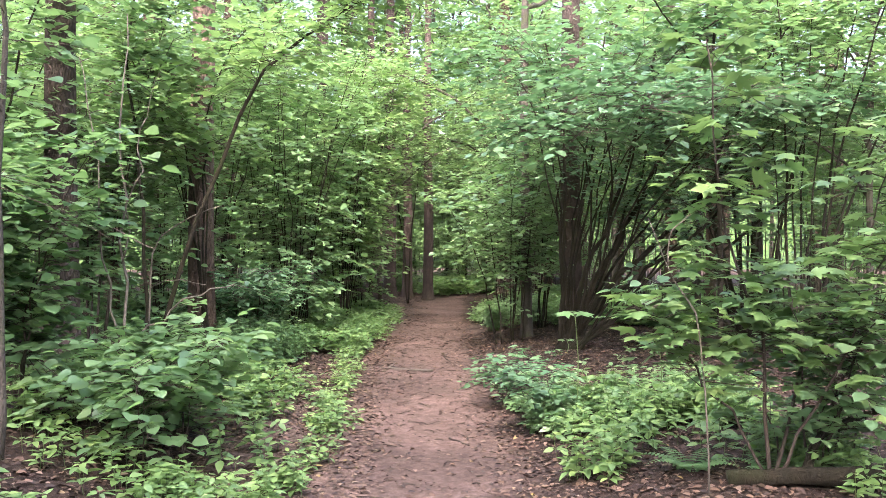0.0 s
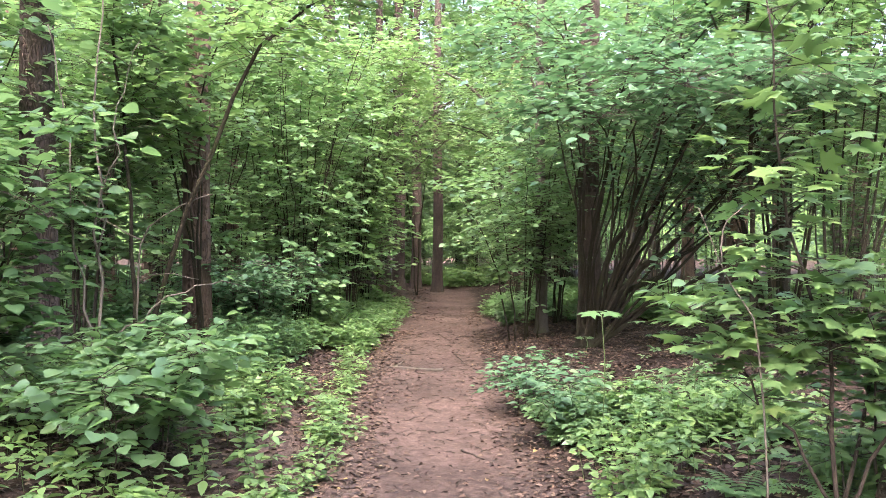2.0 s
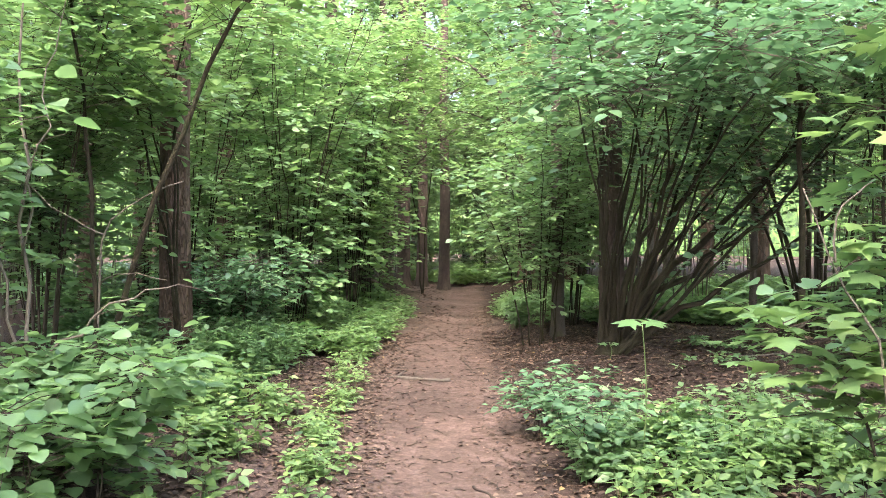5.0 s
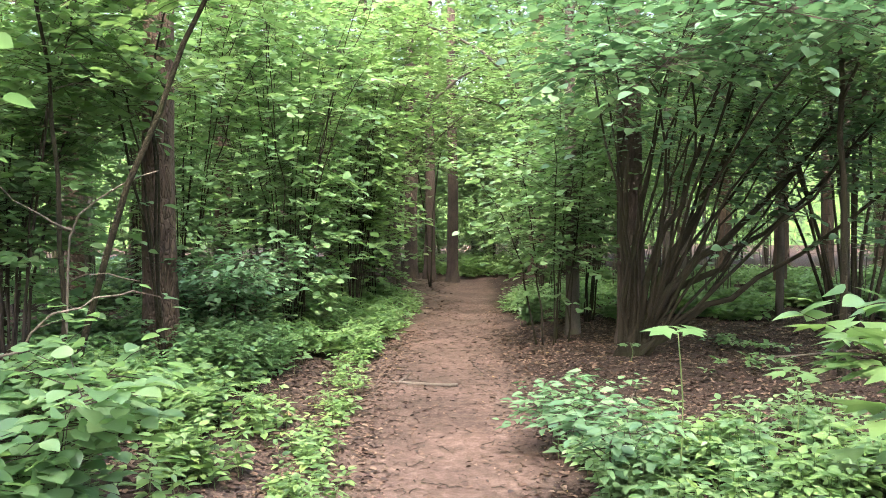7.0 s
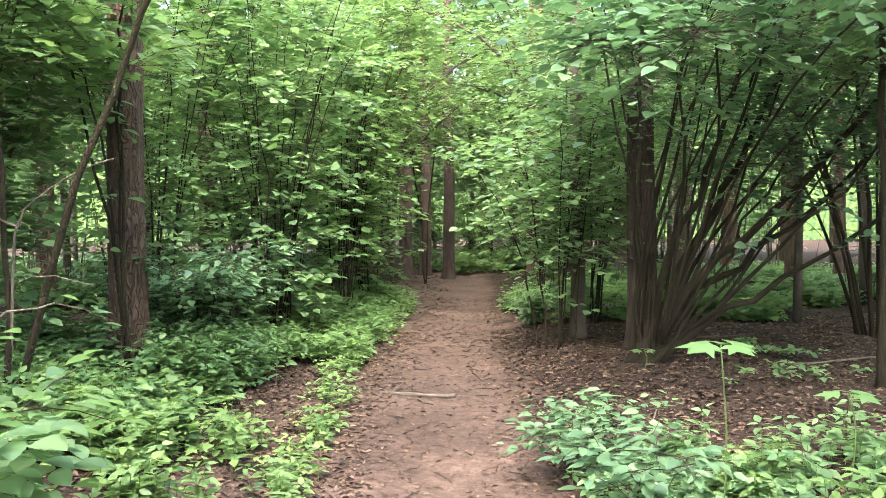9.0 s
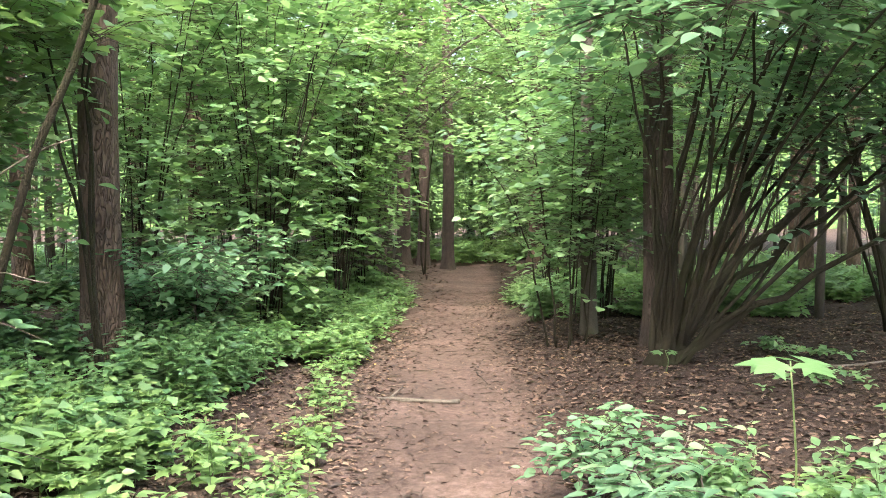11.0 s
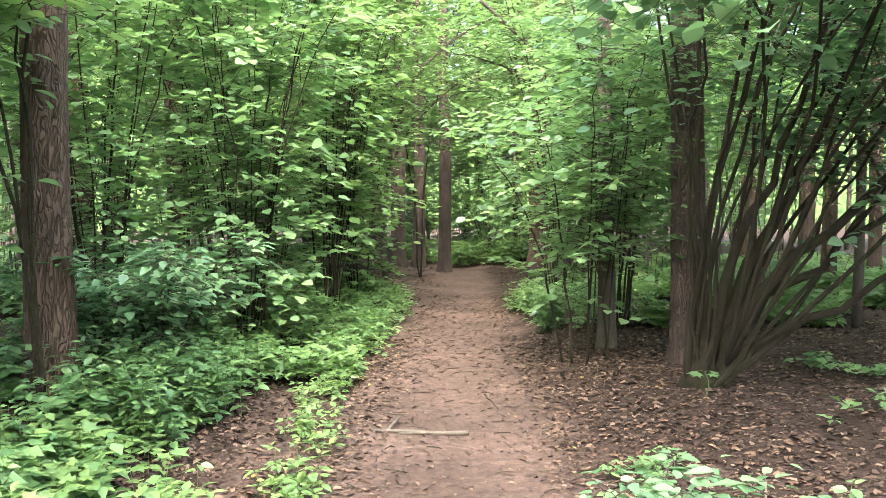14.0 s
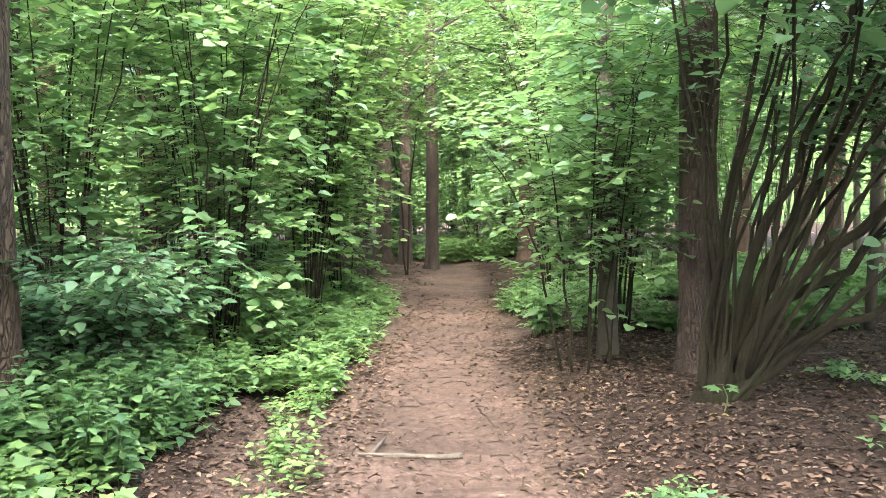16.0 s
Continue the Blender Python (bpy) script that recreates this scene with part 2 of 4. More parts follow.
def bush(name, x, y, stems, twigs, leaf, shape, material, bark, label, category, start=0.35, reach=(0.3, 0.8), per=9, twig_mesh=True, spread=0.25, group="", z=None, stem_name="stem", lift=0.25, wobble=0.018):
    """stems: lists of points from the foot, and radii at foot and tip. Twigs leave the stems past `start` of their length."""
    base = empty_at(name, x, y, z)
    curves = []
    for pts, r0, r1 in stems:
        c = bent(pts, 12, wobble)
        curves.append(c)
        v, f = tube(c, np.linspace(r0, r1, len(c)) * np.linspace(1.15, 1, len(c)), 8, 0.03)
        link_mesh(stem_name, v, f, bark, base, smooth=True)
    lens = np.array([np.linalg.norm(c[-1] - c[0]) for c in curves])
    pick = rng.choice(len(curves), twigs, p=lens / lens.sum())
    u = rng.uniform(start, 1.0, twigs)
    org = np.array([curves[k][min(int(q * 11), 10)] * (1 - (q * 11) % 1) + curves[k][min(int(q * 11), 10) + 1] * ((q * 11) % 1) for k, q in zip(pick, u)])
    a = rng.uniform(0, 2 * np.pi, twigs)
    head = np.stack([np.cos(a), np.sin(a), rng.normal(lift, 0.3, twigs)], axis=1)
    # side shoots step away from the stem before they bear leaves
    off = head * rng.uniform(0, spread, twigs)[:, None] * (1.2 - 0.5 * u)[:, None]
    length = rng.uniform(*reach, twigs)
    v, f = spray_leaves(org + off, head, length, per, leaf, shape)
    array_mesh("crown", v, f, material, base)
    if twig_mesh:
        tv, tf = joined([twig_tubes(org, head, length + np.linalg.norm(off, axis=1))])
        tagged(link_mesh("twig", tv, tf, TWIG, base), kind="stuff")
    return tagged(base, label, category, group)


def fan(n, height, lean, r0, foot=0.15, toward=None, arc=np.pi):
    """n stems that rise from one stool and spread."""
    out = []
    for i in range(n):
        a = rng.uniform(0, 2 * np.pi) if toward is None else toward + rng.uniform(-arc, arc)
        h = height * rng.uniform(0.65, 1.1)
        l = lean * rng.uniform(0.25, 1.1) * h
        d = np.array([np.cos(a), np.sin(a), 0])
        f = d * foot * rng.uniform(0.2, 1)
        r = r0 * rng.uniform(0.55, 1.15)
        out.append(([f - [0, 0, 0.08], f + d * l * 0.22 + [0, 0, h * 0.4], f + d * l * 0.55 + [0, 0, h * 0.75], f + d * l + [0, 0, h]], r, r * 0.25))
    return out


# ---------------- ground and path ----------------
def ground_sheet():
    xs = np.concatenate([np.linspace(-160, -14, 16), np.linspace(-12, -3.2, 40), np.linspace(-3, 3, 130), np.linspace(3.2, 12, 40), np.linspace(14, 160, 16)])
    ys = np.concatenate([np.linspace(-120, -8, 12), np.linspace(-6, 2, 20), np.linspace(2.1, 16, 240), np.linspace(16.2, 34, 80), np.linspace(36, 260, 24)])
    gx, gy = np.meshgrid(xs, ys)
    d = np.abs(gx - path_mid(gy))
    z = land(gx, gy)
    near = (np.abs(gx) < 4) & (gy > 0) & (gy < 20)
    z = z + near * rng.normal(0, 1, gx.shape) * np.where(d < path_half(gy), 0.003, 0.008)
    v = np.stack([gx, gy, z], axis=2).reshape(-1, 3)
    n = len(xs)
    i, j = np.meshgrid(np.arange(len(ys) - 1), np.arange(n - 1), indexing="ij")
    q = (i * n + j).ravel()
    f = np.stack([q, q + 1, q + n + 1, q + n], axis=1)
    m, nt, nodes, bsdf = node_material("forest_soil")
    c = coords(nt)
    sep = nodes.new("ShaderNodeSeparateXYZ")
    nt.links.new(c, sep.inputs[0])
    def mathn(op, a, b):
        k = nodes.new("ShaderNodeMath")
        k.operation = op
        for s, val in zip(k.inputs, (a, b)):
            if isinstance(val, bpy.types.NodeSocket):
                nt.links.new(val, s)
            else:
                s.default_value = val
        return k.outputs[0]
    edge = mathn("ADD", mathn("MULTIPLY", mathn("ABSOLUTE", mathn("ADD", sep.outputs[0], 0.55), 0), 0.5), mathn("MULTIPLY", mathn("SUBTRACT", noise(nt, 1.6, 5, c), 0.5), 0.55))
    mask = ramp(nt, edge, [(0.44, (0, 0, 0)), (0.62, (1, 1, 1))])
    soil = ramp(nt, noise(nt, 13, 10, c, 0.8), [(0.3, (0.034, 0.023, 0.018)), (0.5, (0.088, 0.061, 0.050)), (0.72, (0.175, 0.132, 0.112))])
    soil = mixed(nt, 0.6, soil, ramp(nt, noise(nt, 0.9, 3, c), [(0.36, (0.55, 0.52, 0.49)), (0.62, (1.35, 1.3, 1.26))]), "MULTIPLY")
    humus = ramp(nt, noise(nt, 24, 8, c, 0.75), [(0.32, (0.009, 0.006, 0.005)), (0.5, (0.030, 0.019, 0.014)), (0.7, (0.075, 0.048, 0.036))])
    nt.links.new(mixed(nt, mask, soil, humus), bsdf.inputs["Base Color"])
    bsdf.inputs["Roughness"].default_value = 0.95
    bsdf.inputs["Specular IOR Level"].default_value = 0.2
    bump(nt, noise(nt, 45, 8, c, 0.75), 0.8, 0.02, bsdf)
    ob = array_mesh("ground", v, f, m)
    tagged(ob, "brown forest soil with a trodden earth path", "ground", kind="structure")


ground_sheet()


# ---------------- scatter on the ground ----------------
def litter(name, n, box, size, label, keep=None):
    x = rng.uniform(box[0], box[1], n)
    y = rng.uniform(box[2], box[3], n)
    if keep is not None:
        k = keep(x, y)
        x, y = x[k], y[k]
    n = len(x)
    pos = np.stack([x, y, land(x, y) + 0.008], axis=1)
    a = rng.uniform(0, 2 * np.pi, n)
    along = np.stack([np.cos(a), np.sin(a), rng.normal(0.05, 0.15, n)], axis=1)
    nor = rng.normal(0, 0.22, (n, 3)) + [0, 0, 1]
    v, f = leaf_arrays(pos, along, nor, size * rng.uniform(0.35, 1.2, n), DRY)
    tagged(array_mesh(name, v, f, LITTER), label, "leaf litter", kind="stuff")


def off_path(x, y):
    return np.abs(x - path_mid(y)) > path_half(y) * rng.uniform(0.75, 1.1, len(x))


def on_path(x, y):
    return (np.abs(x - path_mid(y)) < path_half(y)) & (rng.uniform(0, 1, len(x)) < 0.14 + 0.86 * (np.abs(x - path_mid(y)) / path_half(y)) ** 2)


litter("leaf_litter", 60000, (-4.5, 6, 1.5, 15), 0.055, "dry brown fallen leaves covering the soil", off_path)


def twig_litter(n, box, label):
    tubes = []
    for k in range(n):
        x, y, a = rng.uniform(box[0], box[1]), rng.uniform(box[2], box[3]), rng.uniform(0, np.pi)
        l, r = rng.uniform(0.02, 0.10) * rng.uniform(0.3, 1), rng.uniform(0.0018, 0.0045)
        d = np.array([math.cos(a), math.sin(a), 0]) * l
        p = np.array([x, y, float(land(x, y)) + 0.008])
        tubes.append(tube([p - d, p + [rng.normal(0, 0.008), rng.normal(0, 0.008), 0.004], p + d], [r, r, r * 0.6], 4))
    v, f = joined(tubes)
    tagged(link_mesh("twig_litter", v, f, TWIG), label, "twigs", kind="stuff")


twig_litter(800, (-1.5, 1.3, 2.8, 15), "short broken twigs strewn over the path")
twig_litter(500, (1.3, 4.5, 8, 14), "short broken twigs on the brown litter")
litter("leaf_litter", 9000, (-8, 9, -5, 1.5), 0.075, "dry brown fallen leaves under the trees", off_path)
litter("leaf_litter", 14000, (-2.4, 1.9, 2.5, 15), 0.05, "dry brown fallen leaves gathered along the path", off_path)
litter("leaf_litter", 9000, (-4, 9, 15, 28), 0.08, "dry brown fallen leaves under the trees", off_path)
litter("leaf_litter", 26000, (-1.3, 1.1, 2.5, 20), 0.044, "crumbled dry leaves strewn over the path", on_path)


def herbs(name, spots, height, leaf, shape, material, label, category="undergrowth", tiers=3, per=5, stalks=True):
    """Low plants: upright stalks with tiers of leaves. spots: n x 2."""
    n = len(spots)
    z = land(spots[:, 0], spots[:, 1])
    h = height * rng.uniform(0.5, 1.15, n)
    bend = rng.normal(0, 0.12, (n, 2)) * h[:, None]
    P, A, N, S = [], [], [], []
    for t in range(tiers):
        q = (t + 1) / tiers
        a0 = rng.uniform(0, 2 * np.pi, n)
        for k in range(per):
            a = a0 + k * 2 * np.pi / per + rng.normal(0, 0.25, n)
            P.append(np.stack([spots[:, 0] + bend[:, 0] * q + 0.015 * np.cos(a), spots[:, 1] + bend[:, 1] * q + 0.015 * np.sin(a), z + h * q * rng.uniform(0.9, 1.02, n)], axis=1))
            A.append(np.stack([np.cos(a), np.sin(a), rng.normal(0.05, 0.25, n)], axis=1))
            N.append(rng.normal(0, 0.25, (n, 3)) + [0, 0, 1])
            S.append(leaf * rng.uniform(0.6, 1.15, n) * (1.1 - 0.25 * q))
    v, f = leaf_arrays(np.concatenate(P), np.concatenate(A), np.concatenate(N), np.concatenate(S), shape)
    ob = array_mesh(name, v, f, material)
    tagged(ob, label, category, kind="stuff")
    if stalks:
        tv, tf = joined([tube([(x, y, zz - 0.02), (x + b[0], y + b[1], zz + hh)], [0.0025, 0.0015], 3) for (x, y), zz, hh, b in zip(spots, z, h, bend)])
        tagged(link_mesh("stalk", tv, tf, STALK, ob), kind="stuff")


def strewn(n, cx, cy, sx, sy, turn=0.0):
    """Plants gathered in clumps within a stretch of ground."""
    k = max(4, n // 22)
    u, w = rng.uniform(-1, 1, k) * sx * 0.85, rng.uniform(-1, 1, k) * sy * 0.85
    pick = rng.integers(0, k, n)
    spread = rng.uniform(0.06, 0.28, k)[pick] * min(1.0, max(sx, sy))
    return np.stack([cx + u[pick] + rng.normal(0, 1, n) * spread, cy + w[pick] + rng.normal(0, 1, n) * spread], axis=1)


def strip(n, cx, cy, half):
    """A narrow broken row of plants along the path."""
    y = cy + rng.uniform(-half, half, n)
    y = y + 0.12 * np.sin(y * 5.0)
    return np.stack([cx - 0.045 * (y - cy) + 0.08 * np.sin(y * 2.1) + rng.normal(0, 0.095, n), y], axis=1)


def clear(spots, margin=0.0):
    k = np.abs(spots[:, 0] - path_mid(spots[:, 1])) > path_half(spots[:, 1]) + margin + rng.normal(0, 0.10, len(spots))
    return spots[k]


# left bank of the path, from the near end on
herbs("herb_patch", clear(strewn(200, -1.75, 4.6, 0.9, 1.0), 0.25), 0.16, 0.085, OVAL, LEAF_LIME, "low light-green woodland herbs beside the path", tiers=2)
herbs("herb_patch", clear(strewn(420, -2.4, 7.0, 1.4, 2.0), 0.64), 0.30, 0.095, OVAL, LEAF_LIME, "knee-high green herbs on the left bank")
herbs("herb_patch", clear(strip(85, -1.0, 6.9, 2.0), 0.06), 0.17, 0.075, OVAL, LEAF_LIME, "strip of pale green seedlings along the path edge", tiers=3)
herbs("herb_patch", clear(strip(95, -1.2, 11.2, 2.5), 0.06), 0.17, 0.075, OVAL, LEAF_LIME, "strip of pale green seedlings along the path edge", tiers=2)
herbs("herb_patch", clear(strewn(420, -2.6, 9.7, 0.9, 2.4), 1.05), 0.32, 0.085, OVAL, LEAF_HERB, "leafy nettle-like herbs on the bank")
herbs("herb_patch", clear(strewn(1500, -1.75, 15.8, 0.95, 4.2), 0.14), 0.30, 0.10, OVAL, LEAF_BRIGHT, "dense bright green herb carpet beside the path", tiers=2, stalks=False)
herbs("herb_patch", clear(strewn(900, -4.8, 13.5, 3.5, 7.0), 1.0), 0.35, 0.12, FAR, LEAF_HERB, "green undergrowth between the trees", stalks=False)
herbs("herb_patch", clear(strewn(330, -2.2, 10.9, 0.4, 1.3), 1.0), 0.42, 0.09, OVAL, LEAF_HERB, "tall leafy herbs growing out over the bank", tiers=4)
herbs("herb_patch", clear(strewn(130, -2.1, 9.0, 0.35, 1.0), 0.95), 0.2, 0.085, OVAL, LEAF_LIME, "low pale seedlings on the bank", tiers=2)
herbs("herb_patch", strewn(260, -2.5, 8.6, 0.6, 1.0), 0.26, 0.10, MAPLE, LEAF_LIME, "pale green seedlings under the pines", tiers=2)
herbs("herb_patch", clear(strewn(2600, -7.5, 22.0, 5.0, 9.0), 1.0), 0.3, 0.14, FAR, LEAF_HERB, "green undergrowth deep in the wood", stalks=False, tiers=2)
# right side
herbs("herb_patch", clear(strewn(330, 1.45, 5.9, 1.2, 1.7), 0.30), 0.26, 0.09, OVAL, LEAF_LIME, "pale green herbs at the right path edge")
herbs("herb_patch", clear(strewn(330, 1.5, 7.35, 1.1, 0.85), 0.22), 0.26, 0.085, OVAL, LEAF, "green herbs at the path edge")
herbs("herb_patch", clear(strewn(40, 0.72, 8.3, 0.25, 0.5), 0.05), 0.16, 0.07, OVAL, LEAF_HERB, "small tuft of seedlings beside the path", tiers=2)
herbs("herb_patch", clear(strewn(36, 0.75, 9.6, 0.22, 0.4), 0.05), 0.12, 0.06, OVAL, LEAF_HERB, "small tuft of seedlings beside the path", tiers=2)
herbs("herb_patch", clear(strewn(420, 1.2, 17.0, 0.7, 2.6), 0.12), 0.38, 0.10, OVAL, LEAF, "herbs under the shrubs along the path")
herbs("herb_patch", clear(strewn(3600, 7.0, 19.5, 6.0, 6.0), 1.0), 0.25, 0.13, FAR, LEAF_BRIGHT, "light green carpet of herbs in the open wood", stalks=False)
herbs("herb_patch", clear(strewn(200, 4.2, 12.0, 3.0, 2.5), 0.8), 0.12, 0.09, FAR, LEAF_HERB, "scattered seedlings on brown litter", tiers=1, stalks=False)


herbs("herb_patch", strewn(700, 0.4, 28.6, 2.8, 1.9), 0.55, 0.15, FAR, LEAF_BRIGHT, "bright herbs closing the end of the path", stalks=False)


# ---------------- tree trunks ----------------
def pine(x, y, radius, height, label, bark=BARK_PINE, lean=(0, 0), name="pine_tree", limbs=5, crown_at=11.0, crown=True, ridges=0):
    base = empty_at(name, x, y)
    zs = np.concatenate([[-0.15, 0.0, 0.12, 0.35], np.linspace(0.7, height, 22)])
    pts = [(lean[0] * z + 0.02 * math.sin(z * 0.9 + x), lean[1] * z + 0.02 * math.sin(z * 0.7 + y), z) for z in zs]
    rad = [radius * (1 + 0.35 * math.exp(-max(z, 0) * 5)) * (1 - 0.62 * max(z, 0) / height) for z in zs]
    if ridges:
        pts, rad = bent(pts, 150), np.interp(np.linspace(0, len(rad) - 1, 150), np.arange(len(rad)), rad)
        v, f = tube(pts, rad, ridges, 0.0)
        p = np.array(v).reshape(150, ridges, 3)
        # plates of bark: upright ridges that break off and start anew
        wob = rng.normal(0, 1, (150, ridges))
        for i in range(1, 150):
            wob[i] = np.where(rng.uniform(0, 1, ridges) < 0.10, wob[i], wob[i - 1])
        c = np.array(pts)[:, None]
        v = [tuple(q) for q in (c + (p - c) * (1 + 0.045 * np.clip(wob, -1.6, 1.2))[:, :, None]).reshape(-1, 3)]
    else:
        v, f = tube(pts, rad, 18, 0.035)
    link_mesh("trunk", v, f, bark, base, smooth=True)
    ends = []
    for i in range(limbs):
        z = rng.uniform(crown_at * 0.9, height * 0.97)
        a = rng.uniform(0, 2 * np.pi)
        l = rng.uniform(0.9, 2.2)
        p0 = np.array([lean[0] * z, lean[1] * z, z])
        d = np.array([math.cos(a), math.sin(a), 0.35])
        c = bent([p0, p0 + d * l * 0.5, p0 + d * l + [0, 0, 0.25]], 6)
        v, f = tube(c, np.linspace(0.05, 0.012, 6), 6)
        link_mesh("limb", v, f, bark, base, smooth=True)
        ends += [c[3], c[4], c[5]]
    if crown and limbs:
        n = 70
        o = np.array(ends)[rng.integers(0, len(ends), n)] + rng.normal(0, 0.35, (n, 3))
        a = rng.uniform(0, 2 * np.pi, n)
        v, f = spray_leaves(o, np.stack([np.cos(a), np.sin(a), rng.normal(0.2, 0.4, n)], axis=1), rng.uniform(0.3, 0.7, n), 7, 0.16, FAR)
        array_mesh("crown", v, f, LEAF, base)
    return tagged(base, label, "tree")


pine(-3.46, 7.83, 0.15, 15, "straight brown pine trunk with smooth dark bark", BARK_DARK, ridges=26)
pine(-3.01, 10.8, 0.165, 15, "pine trunk with cracked reddish-brown bark", ridges=40)
pine(1.87, 12.6, 0.155, 15, "tall dark reddish pine trunk behind the hazel", BARK_DARK, ridges=30)
pine(-2.15, 26.0, 0.15, 15, "dark pine trunk in a row beside the path", BARK_DARK)
pine(-1.62, 26.6, 0.19, 15, "thick brown pine trunk in a row", BARK_DARK)
pine(-1.12, 27.2, 0.16, 15, "brown pine trunk in a row beside the path", BARK_DARK)
pine(-0.44, 25.2, 0.15, 14, "dark trunk standing at the end of the path", BARK_DARK)
pine(-3.35, 24.0, 0.22, 15, "dark pine trunk among shrubs", BARK_DARK)
pine(1.85, 26.0, 0.24, 16, "tall reddish pine trunk in the wood behind")
pine(1.29, 13.5, 0.085, 9, "slender mossy grey tree trunk beside the path", BARK_GREY, name="young_tree", limbs=4, crown_at=5.5)
for x, y, r in ((-5.6, 14.5, 0.13), (-4.6, 18.5, 0.17), (-6.8, 20, 0.2), (-7.5, 12.5, 0.15), (-9.5, 17, 0.2), (-5.2, 27, 0.2), (-8.5, 26, 0.22), (-3.6, 32, 0.2), (-11, 22, 0.2),
                (3.4, 28, 0.2), (4.6, 22.5, 0.13), (5.9, 19.0, 0.12), (6.6, 25, 0.18), (7.6, 21, 0.12), (8.8, 27, 0.2), (9.4, 20.5, 0.14), (10.8, 24, 0.2), (5.0, 31, 0.2), (12.5, 29, 0.2), (3.0, 36, 0.2), (8, 35, 0.2), (0.8, 40, 0.2), (-1.8, 37, 0.2),
                (2.9, -4, 0.17), (-2.8, -3, 0.17), (-5, -6, 0.2), (4.5, -8, 0.2), (0.8, -11, 0.2), (-7, 2, 0.18), (7.5, 3, 0.18), (6.8, 9.5, 0.14)):
    pine(x, y, r, rng.uniform(13, 17), "tall pine trunk standing in the wood", limbs=4)


# ---------------- the big hazel by the path ----------------
def big_hazel():
    foot = (1.63, 11.4)
    lines = (((0.5, 0.36), (1.1, 0.72), (1.7, 1.1), (2.8, 2.1), 0.030), ((0.4, 0.48), (0.8, 0.88), (1.5, 1.36), (3.1, 2.8), 0.036), ((0.36, 0.6), (0.8, 1.1), (1.5, 1.8), (2.9, 3.4), 0.042),
             ((0.2, 0.5), (0.7, 1.4), (0.95, 1.9), (2.0, 3.7), 0.046), ((0.16, 0.7), (0.44, 1.4), (0.7, 2.2), (1.1, 3.9), 0.034), ((0.06, 1.1), (0.16, 1.7), (0.36, 2.5), (0.6, 4.3), 0.026),
             ((0.3, 0.55), (0.65, 1.05), (1.2, 1.75), (2.4, 3.1), 0.022), ((-0.04, 0.8), (-0.05, 1.6), (0.0, 2.6), (-0.3, 4.0), 0.024))
    stems = []
    for k, (a, b1, c, d, r) in enumerate(lines):
        w = (-0.35, 0.1, -0.2, 0.25, -0.15, 0.2, 0.4, -0.1)[k]
        stems.append(([(a[0] * 0.14 - 0.04, w * 0.15, -0.1), (a[0], w * 0.3, a[1]), (b1[0], w * 0.6, b1[1]), (c[0], w, c[1]), (d[0], w * 2.2, d[1])], r * 1.25, r * 0.42))
    for k in range(9):
        up = math.radians(rng.uniform(2, 62))
        l = rng.uniform(2.2, 4.2)
        w = rng.uniform(-0.5, 0.5)
        d = np.array([math.sin(up), w * math.sin(up), math.cos(up)])
        s0 = np.array([rng.uniform(-0.1, 0.15), rng.uniform(-0.1, 0.1), 0])
        r = rng.uniform(0.010, 0.024)
        stems.append(([s0 - [0, 0, 0.1], s0 + d * 0.3 * l + [0.05, 0, -0.08], s0 + d * 0.65 * l, s0 + d * l + [0, 0, 0.4]], r, r * 0.3))
    for tx, ty, h, r in ((-1.0, -0.6, 3.9, 0.016), (-0.6, -2.2, 3.4, 0.015), (0.1, -2.5, 3.1, 0.014), (-0.7, 0.4, 4.2, 0.014), (0.6, -1.9, 3.6, 0.016), (1.6, -1.5, 4.0, 0.018), (1.4, -2.4, 3.3, 0.014)):
        stems.append(([(0, 0, -0.1), (tx * 0.12, ty * 0.12, h * 0.4), (tx * 0.45, ty * 0.45, h * 0.8), (tx, ty, h)], r, r * 0.3))
    # this crown takes the darker leaf copy, with its shade painted in
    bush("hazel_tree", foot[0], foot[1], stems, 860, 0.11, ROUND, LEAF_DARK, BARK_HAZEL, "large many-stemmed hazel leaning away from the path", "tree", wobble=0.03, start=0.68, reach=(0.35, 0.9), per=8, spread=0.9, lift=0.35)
    boughs = [([(-0.6, 1.2, 0.2), (-0.5, 0.7, 1.9), (-0.9, 0.2, 2.7), (-1.5, -0.2, 2.62)], 0.014, 0.005), ([(-0.6, 1.2, 0.2), (-0.3, 0.6, 1.9), (-0.6, -0.4, 2.7), (-1.05, -1.3, 2.42)], 0.014, 0.005),
              ([(-0.6, 1.2, 0.2), (-0.2, 0.5, 1.9), (-0.2, -0.9, 2.9), (-0.6, -2.6, 2.50)], 0.016, 0.005), ([(-0.6, 1.2, 0.2), (0.0, 0.5, 1.9), (0.5, -0.6, 2.9), (0.5, -1.9, 2.75)], 0.014, 0.005),
              ([(-0.6, 1.2, 0.2), (0.3, 0.7, 1.9), (1.2, 0.0, 2.9), (2.0, -0.8, 2.9)], 0.014, 0.005)]
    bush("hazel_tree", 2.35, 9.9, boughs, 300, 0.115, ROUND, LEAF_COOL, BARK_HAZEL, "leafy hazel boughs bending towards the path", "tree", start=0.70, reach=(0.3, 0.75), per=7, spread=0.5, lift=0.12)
    v, f = tube([(1.63, 11.4, -0.08), (1.64, 11.4, 0.08), (1.68, 11.4, 0.30), (1.76, 11.4, 0.55), (1.84, 11.4, 0.75)], [0.17, 0.115, 0.065, 0.035, 0.012], 16, 0.2)
